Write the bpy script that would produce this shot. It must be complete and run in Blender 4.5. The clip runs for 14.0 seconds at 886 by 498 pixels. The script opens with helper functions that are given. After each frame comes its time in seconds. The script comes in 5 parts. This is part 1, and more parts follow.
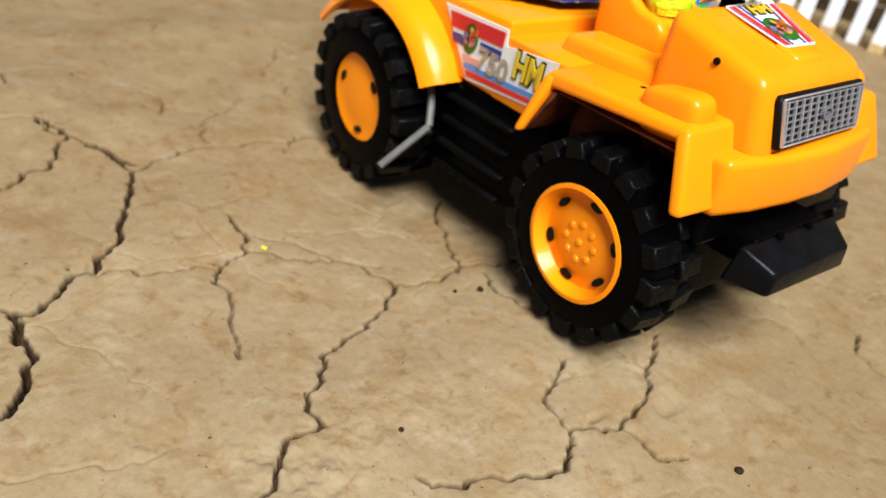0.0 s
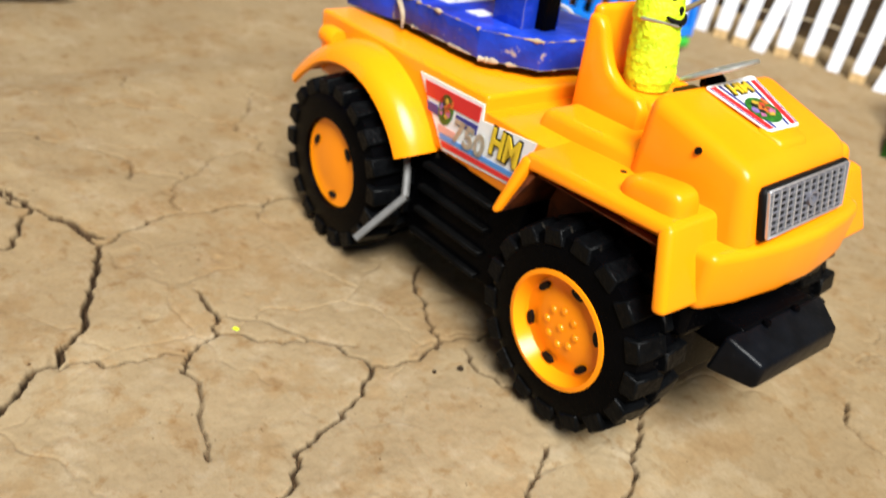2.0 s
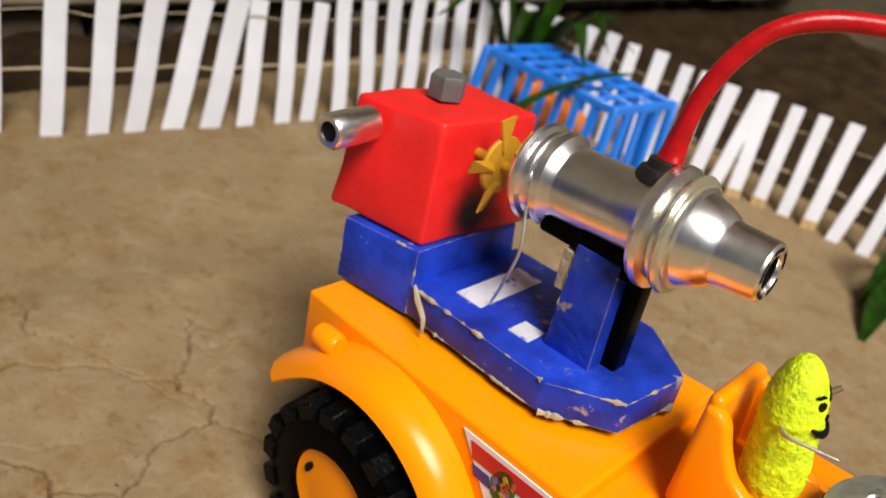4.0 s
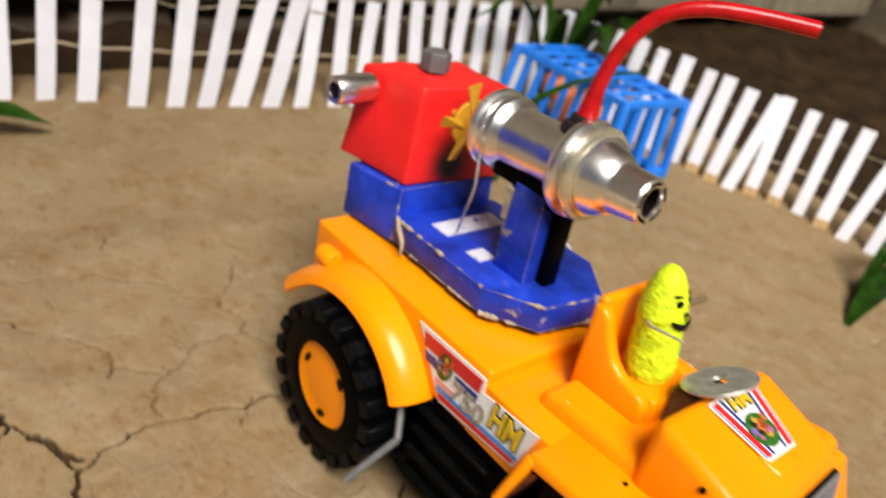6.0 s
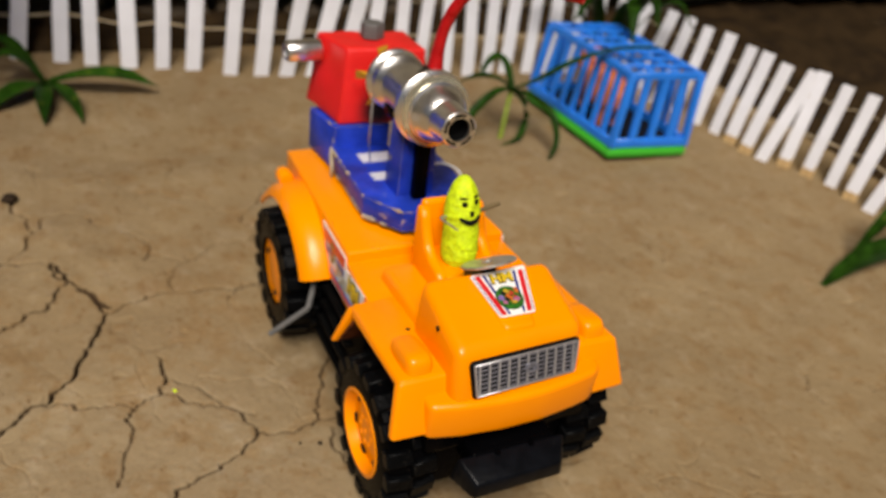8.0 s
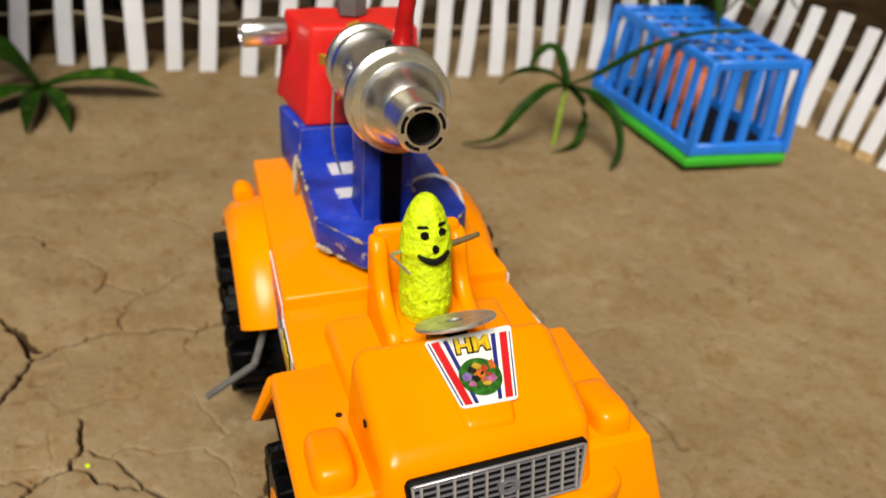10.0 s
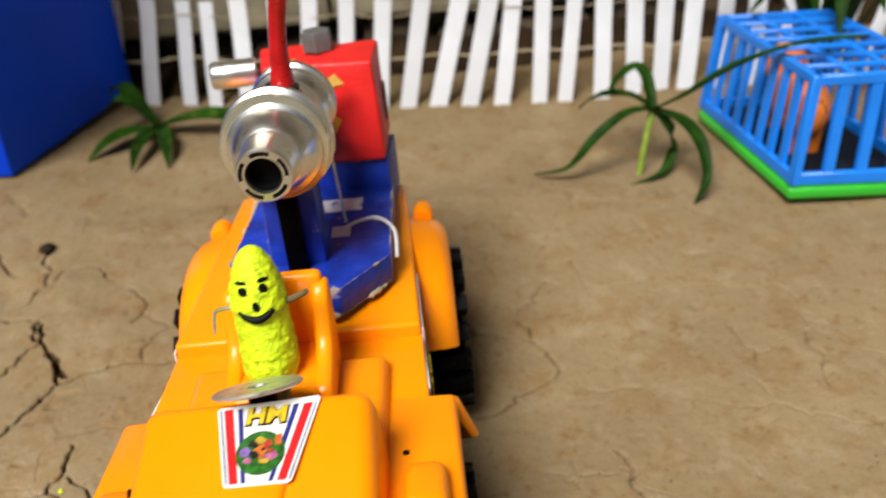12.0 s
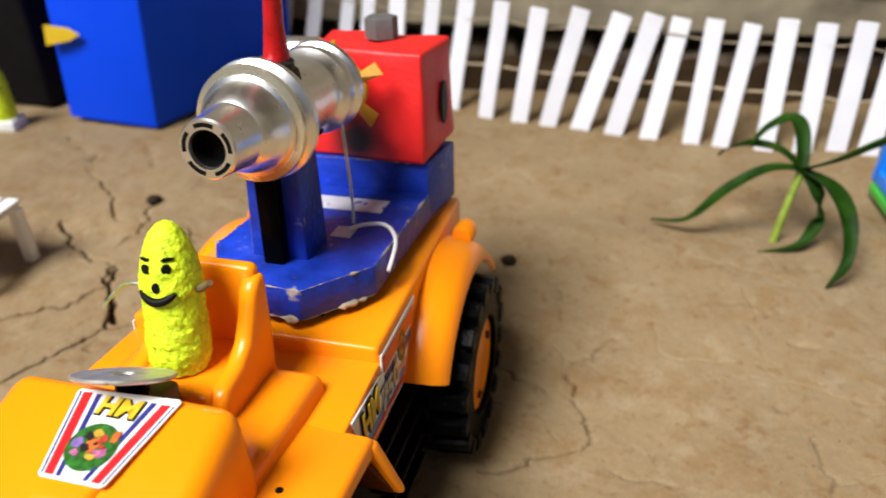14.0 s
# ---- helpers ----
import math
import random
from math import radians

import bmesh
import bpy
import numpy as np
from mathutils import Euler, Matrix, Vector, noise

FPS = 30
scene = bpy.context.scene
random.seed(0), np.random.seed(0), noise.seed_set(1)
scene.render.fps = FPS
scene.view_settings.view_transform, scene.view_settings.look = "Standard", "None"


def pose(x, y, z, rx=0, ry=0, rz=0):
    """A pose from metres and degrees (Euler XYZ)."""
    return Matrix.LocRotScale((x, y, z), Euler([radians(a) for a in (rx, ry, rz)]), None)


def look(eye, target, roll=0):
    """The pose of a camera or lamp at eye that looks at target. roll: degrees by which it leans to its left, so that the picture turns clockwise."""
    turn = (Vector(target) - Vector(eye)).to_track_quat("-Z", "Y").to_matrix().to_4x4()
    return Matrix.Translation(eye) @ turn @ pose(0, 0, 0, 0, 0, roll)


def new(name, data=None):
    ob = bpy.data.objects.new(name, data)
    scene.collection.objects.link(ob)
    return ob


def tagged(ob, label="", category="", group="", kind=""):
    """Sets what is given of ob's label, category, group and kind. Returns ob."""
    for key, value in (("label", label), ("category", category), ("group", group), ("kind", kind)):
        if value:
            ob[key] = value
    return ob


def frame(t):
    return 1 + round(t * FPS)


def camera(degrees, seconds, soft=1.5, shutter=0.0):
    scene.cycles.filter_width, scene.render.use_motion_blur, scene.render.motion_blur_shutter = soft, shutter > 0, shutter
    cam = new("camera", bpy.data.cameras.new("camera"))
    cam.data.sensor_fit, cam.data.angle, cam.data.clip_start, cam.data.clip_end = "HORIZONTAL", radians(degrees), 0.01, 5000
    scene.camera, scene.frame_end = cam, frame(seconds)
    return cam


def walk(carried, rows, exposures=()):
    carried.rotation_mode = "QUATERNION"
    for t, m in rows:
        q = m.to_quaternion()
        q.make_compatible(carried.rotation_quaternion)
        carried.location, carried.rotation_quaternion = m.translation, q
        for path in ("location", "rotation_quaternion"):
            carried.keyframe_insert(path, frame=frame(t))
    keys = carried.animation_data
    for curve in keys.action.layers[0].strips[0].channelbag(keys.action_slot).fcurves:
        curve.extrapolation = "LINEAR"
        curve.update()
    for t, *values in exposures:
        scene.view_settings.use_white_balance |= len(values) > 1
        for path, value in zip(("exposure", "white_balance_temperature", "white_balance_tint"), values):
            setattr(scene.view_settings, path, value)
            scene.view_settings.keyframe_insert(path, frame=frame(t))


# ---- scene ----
EXPOSURES = [(0.0, 1.56, 6050, 7), (2.0, 1.78, 6050, 7), (3.0, 1.42, 6300, 12), (3.7, 1.1, 6450, 12), (6.0, 1.31, 6450, 12), (6.5, 1.18, 6600, 12), (7.0, 1.16, 6600, 12), (7.5, 0.83, 6700, 13), (10.0, 0.98, 6820, 8), (11.5, 0.96, 6620, 8), (12.0, 1.28, 6270, 8), (12.5, 1.55, 6020, 9), (14.0, 1.49, 6070, 11)]
cam = camera(58.25, 14.0, shutter=0.4)
PATH = [
    (0, (0.1367, -0.2603, 0.1982), (-0.4727, 0.2966, -0.3662), 12.24),
    (0.5, (0.1352, -0.2531, 0.2024), (-0.4704, 0.3057, -0.3641), 12.03),
    (1, (0.1336, -0.2526, 0.2049), (-0.4729, 0.3075, -0.3595), 11.88),
    (1.5, (0.1310, -0.2475, 0.2082), (-0.4760, 0.3134, -0.3547), 11.70),
    (2, (0.1167, -0.2451, 0.2171), (-0.4865, 0.3262, -0.3394), 11.81),
    (2.5, (0.0830, -0.2509, 0.2291), (-0.5148, 0.3503, -0.3013), 13.57),
    (3, (0.0340, -0.2517, 0.2364), (-0.5332, 0.3961, -0.2722), 15.30),
    (3.5, (-0.0182, -0.2260, 0.2521), (-0.5289, 0.4710, -0.2513), 16.90),
    (3.7, (-0.0317, -0.2168, 0.2598), (-0.5392, 0.4807, -0.2463), 16.90),
    (5.8, (0.0294, -0.2207, 0.2965), (-0.5413, 0.3825, -0.2607), 14.69),
    (6, (0.0532, -0.2407, 0.2918), (-0.5274, 0.3829, -0.2317), 16.48),
    (6.5, (0.1172, -0.2357, 0.3139), (-0.4800, 0.3360, -0.2486), 16.34),
    (7, (0.1707, -0.2119, 0.3272), (-0.4530, 0.3144, -0.2508), 14.73),
    (7.5, (0.2086, -0.1808, 0.3468), (-0.4412, 0.3081, -0.2352), 13.54),
    (7.7, (0.2284, -0.1802, 0.3505), (-0.4449, 0.2773, -0.2302), 12.55),
    (9.8, (0.1513, -0.0804, 0.3113), (-0.5931, 0.2167, -0.2867), 4.96),
    (10, (0.1524, -0.0773, 0.2987), (-0.6014, 0.2203, -0.2871), 5.91),
    (10.5, (0.1470, -0.0682, 0.2834), (-0.6278, 0.1971, -0.2904), 5.11),
    (11, (0.1462, -0.0487, 0.2671), (-0.6585, 0.1241, -0.3008), 2.28),
    (11.5, (0.1553, -0.0059, 0.2670), (-0.6761, 0.0492, -0.2858), -2.34),
    (12, (0.1473, 0.0553, 0.2925), (-0.6765, 0.0641, -0.2743), -5.11),
    (12.5, (0.1403, 0.0893, 0.2956), (-0.7032, -0.0449, -0.2245), -5.25),
    (13, (0.1237, 0.1123, 0.2854), (-0.7100, -0.0721, -0.2350), -3.10),
    (13.5, (0.1037, 0.1325, 0.2646), (-0.7112, -0.0788, -0.2750), -3.84),
    (14, (0.1064, 0.1267, 0.2682), (-0.7053, -0.1092, -0.2662), -2.65),
]
walk(cam, [(t, look(*row)) for t, *row in PATH], EXPOSURES)
cam.data.dof.use_dof = True
cam.data.dof.focus_distance = 0.242
cam.data.dof.aperture_fstop = 12.0

# ---- light ----
world = bpy.data.worlds.new("overcast_sky")
scene.world = world
world.use_nodes = True
wn = world.node_tree.nodes
sky = wn.new("ShaderNodeTexSky")
sky.sky_type = "NISHITA"
sky.sun_disc = False
sky.sun_elevation, sky.sun_rotation = radians(75), radians(130)
sky.air_density, sky.dust_density = 1.0, 3.0
wn["Background"].inputs["Strength"].default_value = 0.0085
world.node_tree.links.new(sky.outputs[0], wn["Background"].inputs["Color"])

sun_data = bpy.data.lights.new("sun", "SUN")
sun_data.energy, sun_data.angle, sun_data.color = 2.45, radians(28), (1.0, 0.95, 0.87)
sun = new("sun", sun_data)
sun.matrix_world = look((0.60, -0.36, 1.1), (0, 0, 0))


# ---- materials ----
def material(name, color, rough=0.5, metal=0.0, vary=0.12, scale=60.0, bump=0.15, bump_scale=400.0, coat=0.0,
             stain=None, stain_scale=25.0, stain_from=0.6, stain_to=0.72, spec=0.5, island=0.0, scuff=None, scuff_scale=40.0, scuff_from=0.52, scuff_to=0.68):
    """Principled surface with variation at two scales, fine relief and, where given, patches of wear in a second colour."""
    m = bpy.data.materials.new(name)
    m.use_nodes = True
    n, link = m.node_tree.nodes, m.node_tree.links.new
    p = n["Principled BSDF"]
    co = n.new("ShaderNodeTexCoord").outputs["Object"]
    big = n.new("ShaderNodeTexNoise")
    big.inputs["Scale"].default_value, big.inputs["Detail"].default_value = scale, 6
    link(co, big.inputs["Vector"])
    ramp = n.new("ShaderNodeValToRGB")
    ramp.color_ramp.elements[0].position, ramp.color_ramp.elements[1].position = 0.3, 0.7
    ramp.color_ramp.elements[0].color = (*[c * (1 - vary) for c in color], 1)
    ramp.color_ramp.elements[1].color = (*[min(1, c * (1 + vary)) for c in color], 1)
    link(big.outputs["Fac"], ramp.inputs["Fac"])
    out = ramp.outputs["Color"]
    for tone, size, low, high in ((scuff, scuff_scale, scuff_from, scuff_to), (stain, stain_scale, stain_from, stain_to)):
        if not tone:
            continue
        sn = n.new("ShaderNodeTexNoise")
        sn.inputs["Scale"].default_value, sn.inputs["Detail"].default_value, sn.inputs["Roughness"].default_value = size, 8, 0.65
        link(co, sn.inputs["Vector"])
        sr = n.new("ShaderNodeMapRange")
        sr.inputs["From Min"].default_value, sr.inputs["From Max"].default_value = low, high
        link(sn.outputs["Fac"], sr.inputs["Value"])
        mix = n.new("ShaderNodeMix")
        mix.data_type = "RGBA"
        link(sr.outputs["Result"], mix.inputs["Factor"])
        link(out, mix.inputs[6])
        mix.inputs[7].default_value = (*tone, 1)
        out = mix.outputs[2]
    if island:
        info = n.new("ShaderNodeObjectInfo")
        hsv = n.new("ShaderNodeHueSaturation")
        rng = n.new("ShaderNodeMapRange")
        rng.inputs["To Min"].default_value, rng.inputs["To Max"].default_value = 1 - island, 1 + island
        link(info.outputs["Random"], rng.inputs["Value"])
        link(rng.outputs["Result"], hsv.inputs["Value"])
        link(out, hsv.inputs["Color"])
        out = hsv.outputs["Color"]
    link(out, p.inputs["Base Color"])
    rr = n.new("ShaderNodeMapRange")
    rr.inputs["To Min"].default_value, rr.inputs["To Max"].default_value = max(0.02, rough * 0.8), min(1, rough * 1.25)
    fine = n.new("ShaderNodeTexNoise")
    fine.inputs["Scale"].default_value, fine.inputs["Detail"].default_value = bump_scale, 5
    link(co, fine.inputs["Vector"])
    link(fine.outputs["Fac"], rr.inputs["Value"])
    link(rr.outputs["Result"], p.inputs["Roughness"])
    p.inputs["Metallic"].default_value = metal
    p.inputs["Coat Weight"].default_value = coat
    p.inputs["Coat Roughness"].default_value = 0.12
    p.inputs["Specular IOR Level"].default_value = spec
    if bump:
        b = n.new("ShaderNodeBump")
        b.inputs["Strength"].default_value, b.inputs["Distance"].default_value = bump, 0.001
        link(fine.outputs["Fac"], b.inputs["Height"])
        link(b.outputs["Normal"], p.inputs["Normal"])
    return m


ORANGE = material("orange_plastic", (1.0, 0.285, 0.0), 0.24, vary=0.05, scale=20, bump=0.05, bump_scale=160, spec=0.28, stain=(0.60, 0.17, 0.01), stain_scale=170, stain_from=0.70, stain_to=0.80)
RUBBER = material("black_rubber", (0.0012, 0.0012, 0.0015), 0.25, spec=0.025, vary=0.3, bump=0.25, bump_scale=600, stain=(0.06, 0.05, 0.04), stain_scale=90, stain_from=0.68, stain_to=0.82)
BLACK = material("black_plastic", (0.0012, 0.0012, 0.0016), 0.25, spec=0.03, vary=0.2, bump=0.15, stain=(0.05, 0.045, 0.035), stain_scale=60, stain_from=0.68, stain_to=0.85)
BLUE = material("blue_painted_board", (0.010, 0.038, 0.40), 0.40, vary=0.45, scale=55, bump=0.7, bump_scale=260, stain=(0.34, 0.30, 0.25), stain_scale=85, stain_from=0.635, stain_to=0.69, scuff=(0.045, 0.08, 0.42), scuff_scale=38, scuff_from=0.55, scuff_to=0.74, spec=0.3)
RED = material("red_painted_card", (0.72, 0.012, 0.010), 0.5, vary=0.1, scale=40, bump=0.25, bump_scale=420, stain=(0.32, 0.006, 0.006), stain_scale=40, stain_from=0.62, stain_to=0.85)


def dark_spot(mat, at, size):
    """A soft near-black mark round one place of a painted surface."""
    n, link = mat.node_tree.nodes, mat.node_tree.links.new
    p = n["Principled BSDF"]
    far = n.new("ShaderNodeVectorMath")
    far.operation = "DISTANCE"
    far.inputs[1].default_value = at
    link(n.new("ShaderNodeTexCoord").outputs["Object"], far.inputs[0])
    rough = n.new("ShaderNodeTexNoise")
    rough.inputs["Scale"].default_value = 130
    wide = n.new("ShaderNodeMath")
    wide.operation, wide.inputs[1].default_value = "MULTIPLY_ADD", -0.008
    link(rough.outputs["Fac"], wide.inputs[0])
    link(far.outputs["Value"], wide.inputs[2])
    spot_fade = n.new("ShaderNodeMapRange")
    spot_fade.interpolation_type = "SMOOTHSTEP"
    spot_fade.inputs["From Min"].default_value, spot_fade.inputs["From Max"].default_value = size, size * 0.25 - 0.004
    link(wide.outputs[0], spot_fade.inputs["Value"])
    mix = n.new("ShaderNodeMix")
    mix.data_type = "RGBA"
    link(spot_fade.outputs["Result"], mix.inputs["Factor"])
    link(p.inputs["Base Color"].links[0].from_socket, mix.inputs[6])
    mix.inputs[7].default_value = (0.010, 0.004, 0.004, 1)
    link(mix.outputs[2], p.inputs["Base Color"])


dark_spot(RED, (-0.075, 0.005, 0.1405), 0.0135)

CHROME = material("polished_aluminium", (0.86, 0.86, 0.85), 0.29, metal=1.0, vary=0.10, scale=120, bump=0.05, bump_scale=180)
STEEL = material("dull_steel", (0.55, 0.56, 0.52), 0.42, metal=0.8, vary=0.25, scale=200, bump=0.2, stain=(0.14, 0.09, 0.05), stain_scale=260, stain_from=0.6, stain_to=0.75)
SCUFFED = material("scuffed_black_plastic", (0.003, 0.0035, 0.005), 0.30, vary=0.4, scale=120, bump=0.25, bump_scale=250, spec=0.10, stain=(0.035, 0.035, 0.035), stain_scale=90, stain_from=0.62, stain_to=0.8)
RIB = material("worn_black_rib", (0.003, 0.003, 0.003), 0.4, vary=0.4, scale=80, bump=0.2, spec=0.04)
STRIP = material("grey_plastic_strip", (0.11, 0.108, 0.105), 0.5, vary=0.15, scale=200, bump=0.1)
CORK = material("tan_stub", (0.14, 0.10, 0.045), 0.7, vary=0.2, scale=200, bump=0.3)
RUST = material("rusty_collar", (0.014, 0.010, 0.008), 0.55, metal=0.2, vary=0.4, scale=300, bump=0.4)
TAPE = material("yellowed_clear_ring", (0.66, 0.60, 0.44), 0.2, metal=0.75, vary=0.12, bump=0.1)
PIPE = material("red_tube", (0.42, 0.006, 0.008), 0.28, vary=0.2, scale=150, bump=0.2, bump_scale=300, spec=0.3)
YELLOW = material("yellow_fan_card", (0.50, 0.25, 0.010), 0.55, vary=0.15)
DOLL = material("lime_painted_foam", (0.66, 0.86, 0.003), 0.6, vary=0.18, scale=300, bump=1.0, bump_scale=600, stain=(0.20, 0.25, 0.0), stain_scale=380, stain_from=0.60, stain_to=0.70, scuff=(0.46, 0.60, 0.0), scuff_scale=260, scuff_from=0.5, scuff_to=0.66)
INK = material("black_ink", (0.004, 0.004, 0.004), 0.5, bump=0, spec=0.12)
PAPER = material("white_paper", (0.80, 0.80, 0.79), 0.6, vary=0.04, bump=0.15)
PICKET = material("white_paper_slat", (0.77, 0.78, 0.84), 0.6, vary=0.05, scale=40, bump=0.2, stain=(0.46, 0.38, 0.27), stain_scale=38, stain_from=0.7, stain_to=0.8, island=0.06)
LABEL = material("scuffed_label", (0.60, 0.62, 0.70), 0.5, vary=0.15, scale=90, bump=0.2, stain=(0.03, 0.08, 0.45), stain_scale=110, stain_from=0.56, stain_to=0.62)
STRING = material("tan_string", (0.42, 0.34, 0.22), 0.8, vary=0.2, bump=0.5)
STRIPE_RED = material("sticker_red", (0.60, 0.015, 0.02), 0.3, vary=0.06, bump=0)
STRIPE_BLUE = material("sticker_blue", (0.02, 0.025, 0.20), 0.3, vary=0.06, bump=0)
STRIPE_SKY = material("sticker_light_blue", (0.08, 0.25, 0.60), 0.3, vary=0.06, bump=0)
STRIPE_PINK = material("sticker_pink", (0.70, 0.35, 0.30), 0.3, vary=0.06, bump=0)
LETTER = material("sticker_yellow", (0.72, 0.50, 0.02), 0.3, vary=0.06, bump=0)
EMBLEM = material("sticker_green", (0.022, 0.12, 0.012), 0.35, vary=0.6, scale=500, bump=0)
PATCHES = [material("sticker_patch", tone, 0.35, vary=0.3, scale=700, bump=0) for tone in ((0.55, 0.13, 0.02), (0.42, 0.12, 0.26), (0.20, 0.12, 0.36), (0.48, 0.30, 0.03), (0.012, 0.012, 0.01), (0.42, 0.04, 0.02))]
GRILLE = material("grille_silver", (0.50, 0.50, 0.53), 0.32, metal=0.6, vary=0.15, bump=0.1)
CARTON_BLUE = material("bright_blue_card", (0.006, 0.075, 1.0), 0.5, vary=0.06, scale=12, bump=0.12, spec=0.12)
CAGE_BLUE = material("sky_blue_plastic", (0.013, 0.22, 0.88), 0.32, vary=0.08, bump=0.05, coat=0.1)
LUG = material("dusty_tread_rubber", (0.0022, 0.0024, 0.0028), 0.36, vary=0.4, scale=200, bump=0.5, bump_scale=500, spec=0.06, stain=(0.05, 0.043, 0.034), stain_scale=220, stain_from=0.62, stain_to=0.78)
# orange shell taken down to dark brown: shade inside the arches, as colour
ARCH_SHADE = material("arch_shade_brown", (0.11, 0.026, 0.006), 0.6, vary=0.4, scale=70, bump=0.3, spec=0.1, stain=(0.012, 0.008, 0.006), stain_scale=60, stain_from=0.48, stain_to=0.68)
LOUVRE = material("grille_grey", (0.22, 0.22, 0.26), 0.4, metal=0.4, vary=0.2, bump=0.1)
CAGE_DARK = material("dark_cage_plate", (0.008, 0.010, 0.016), 0.7, vary=0.4, scale=80, bump=0.4, spec=0.15)
CAGE_GREEN = material("green_plastic", (0.04, 0.46, 0.03), 0.35, vary=0.08, bump=0.05, coat=0.2)
TOY_ORANGE = material("toy_orange", (0.90, 0.23, 0.02), 0.4, vary=0.15, bump=0.1, stain=(0.01, 0.01, 0.01), stain_scale=110, stain_from=0.6, stain_to=0.63)
LEAF = material("strap_leaf", (0.013, 0.042, 0.003), 0.45, spec=0.06, vary=0.45, scale=90, bump=0.3, bump_scale=300, stain=(0.085, 0.11, 0.012), stain_scale=60, stain_from=0.62, stain_to=0.75, island=0.25)
STEM = material("stem_green", (0.22, 0.30, 0.03), 0.5, vary=0.3, scale=120, bump=0.3)
DARK = material("black_sheeting", (0.004, 0.004, 0.005), 0.6, vary=0.3, bump=0.3, spec=0.15)
SOIL = material("dark_loose_soil", (0.032, 0.019, 0.008), 0.95, vary=0.4, scale=30, bump=1.0, bump_scale=120, stain=(0.012, 0.007, 0.004), stain_scale=22, stain_from=0.5, stain_to=0.68, spec=0.1)
TORN = material("torn_board_edge", (0.38, 0.32, 0.22), 0.9, vary=0.25, scale=200, bump=0.6, bump_scale=500)
STONE = material("rough_wall_stone", (0.33, 0.285, 0.195), 0.9, vary=0.3, scale=22, bump=1.0, bump_scale=90, stain=(0.17, 0.14, 0.095), stain_scale=9, stain_from=0.5, stain_to=0.7, island=0.08)
FOOTING = material("brown_footing_stone", (0.085, 0.060, 0.035), 0.95, vary=0.4, scale=40, bump=1.0, bump_scale=110, stain=(0.028, 0.019, 0.011), stain_scale=30, stain_from=0.48, stain_to=0.62)
PEBBLE = material("dark_crumb", (0.028, 0.018, 0.011), 0.95, vary=0.3, bump=0.5, spec=0.1)


def mud_material():
    m = bpy.data.materials.new("dry_cracked_mud")
    m.use_nodes = True
    n, link = m.node_tree.nodes, m.node_tree.links.new
    p = n["Principled BSDF"]
    co = n.new("ShaderNodeTexCoord").outputs["Object"]

    def tex(scale, detail, rough=0.6, dist=0.0):
        t = n.new("ShaderNodeTexNoise")
        t.inputs["Scale"].default_value, t.inputs["Detail"].default_value = scale, detail
        t.inputs["Roughness"].default_value, t.inputs["Distortion"].default_value = rough, dist
        link(co, t.inputs["Vector"])
        return t.outputs["Fac"]

    def ramp(fac, stops):
        r = n.new("ShaderNodeValToRGB")
        for i, (pos, col) in enumerate(stops):
            e = r.color_ramp.elements[i] if i < 2 else r.color_ramp.elements.new(pos)
            e.position, e.color = pos, (*col, 1)
        link(fac, r.inputs["Fac"])
        return r.outputs["Color"]

    def mixed(fac, a, b, mode="MIX"):
        x = n.new("ShaderNodeMix")
        x.data_type, x.blend_type = "RGBA", mode
        for socket, v in ((x.inputs["Factor"], fac), (x.inputs[6], a), (x.inputs[7], b)):
            if isinstance(v, (int, float)):
                socket.default_value = v
            else:
                link(v, socket)
        return x.outputs[2]

    base = ramp(tex(11, 8, 0.62, 0.15), [(0.32, (0.212, 0.148, 0.076)), (0.52, (0.242, 0.173, 0.091)), (0.7, (0.272, 0.200, 0.109))])
    rust = ramp(tex(42, 9, 0.66, 0.15), [(0.50, (1, 1, 1)), (0.60, (0.94, 0.87, 0.78)), (0.76, (0.80, 0.68, 0.56))])
    rust.node.color_ramp.interpolation = "EASE"
    pale = ramp(tex(60, 8, 0.68, 0.1), [(0.53, (0, 0, 0)), (0.70, (0.045, 0.045, 0.039))])
    blot = ramp(tex(135, 7, 0.65, 0.3), [(0.56, (1, 1, 1)), (0.67, (0.82, 0.71, 0.58))])
    grain = ramp(tex(520, 5, 0.7), [(0.30, (0.88, 0.86, 0.83)), (0.55, (1, 1, 1))])
    speck = ramp(tex(330, 3, 0.5), [(0.245, (0.35, 0.28, 0.22)), (0.285, (1, 1, 1))])
    c = mixed(1.0, base, rust, "MULTIPLY")
    c = mixed(1.0, c, blot, "MULTIPLY")
    c = mixed(1.0, c, pale, "ADD")
    c = mixed(1.0, c, grain, "MULTIPLY")
    c = mixed(1.0, c, speck, "MULTIPLY")
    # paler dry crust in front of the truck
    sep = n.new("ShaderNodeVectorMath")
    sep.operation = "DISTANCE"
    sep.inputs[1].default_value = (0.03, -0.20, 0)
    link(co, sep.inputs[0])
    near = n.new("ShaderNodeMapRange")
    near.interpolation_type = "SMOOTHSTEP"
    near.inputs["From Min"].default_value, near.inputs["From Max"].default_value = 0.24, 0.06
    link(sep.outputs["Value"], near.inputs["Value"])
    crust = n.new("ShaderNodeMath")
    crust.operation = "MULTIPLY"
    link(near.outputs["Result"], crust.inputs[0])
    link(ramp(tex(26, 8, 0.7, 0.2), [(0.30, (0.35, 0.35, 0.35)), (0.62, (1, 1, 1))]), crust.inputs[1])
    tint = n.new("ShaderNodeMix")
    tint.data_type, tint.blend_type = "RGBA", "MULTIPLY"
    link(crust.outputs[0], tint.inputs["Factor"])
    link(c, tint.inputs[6])
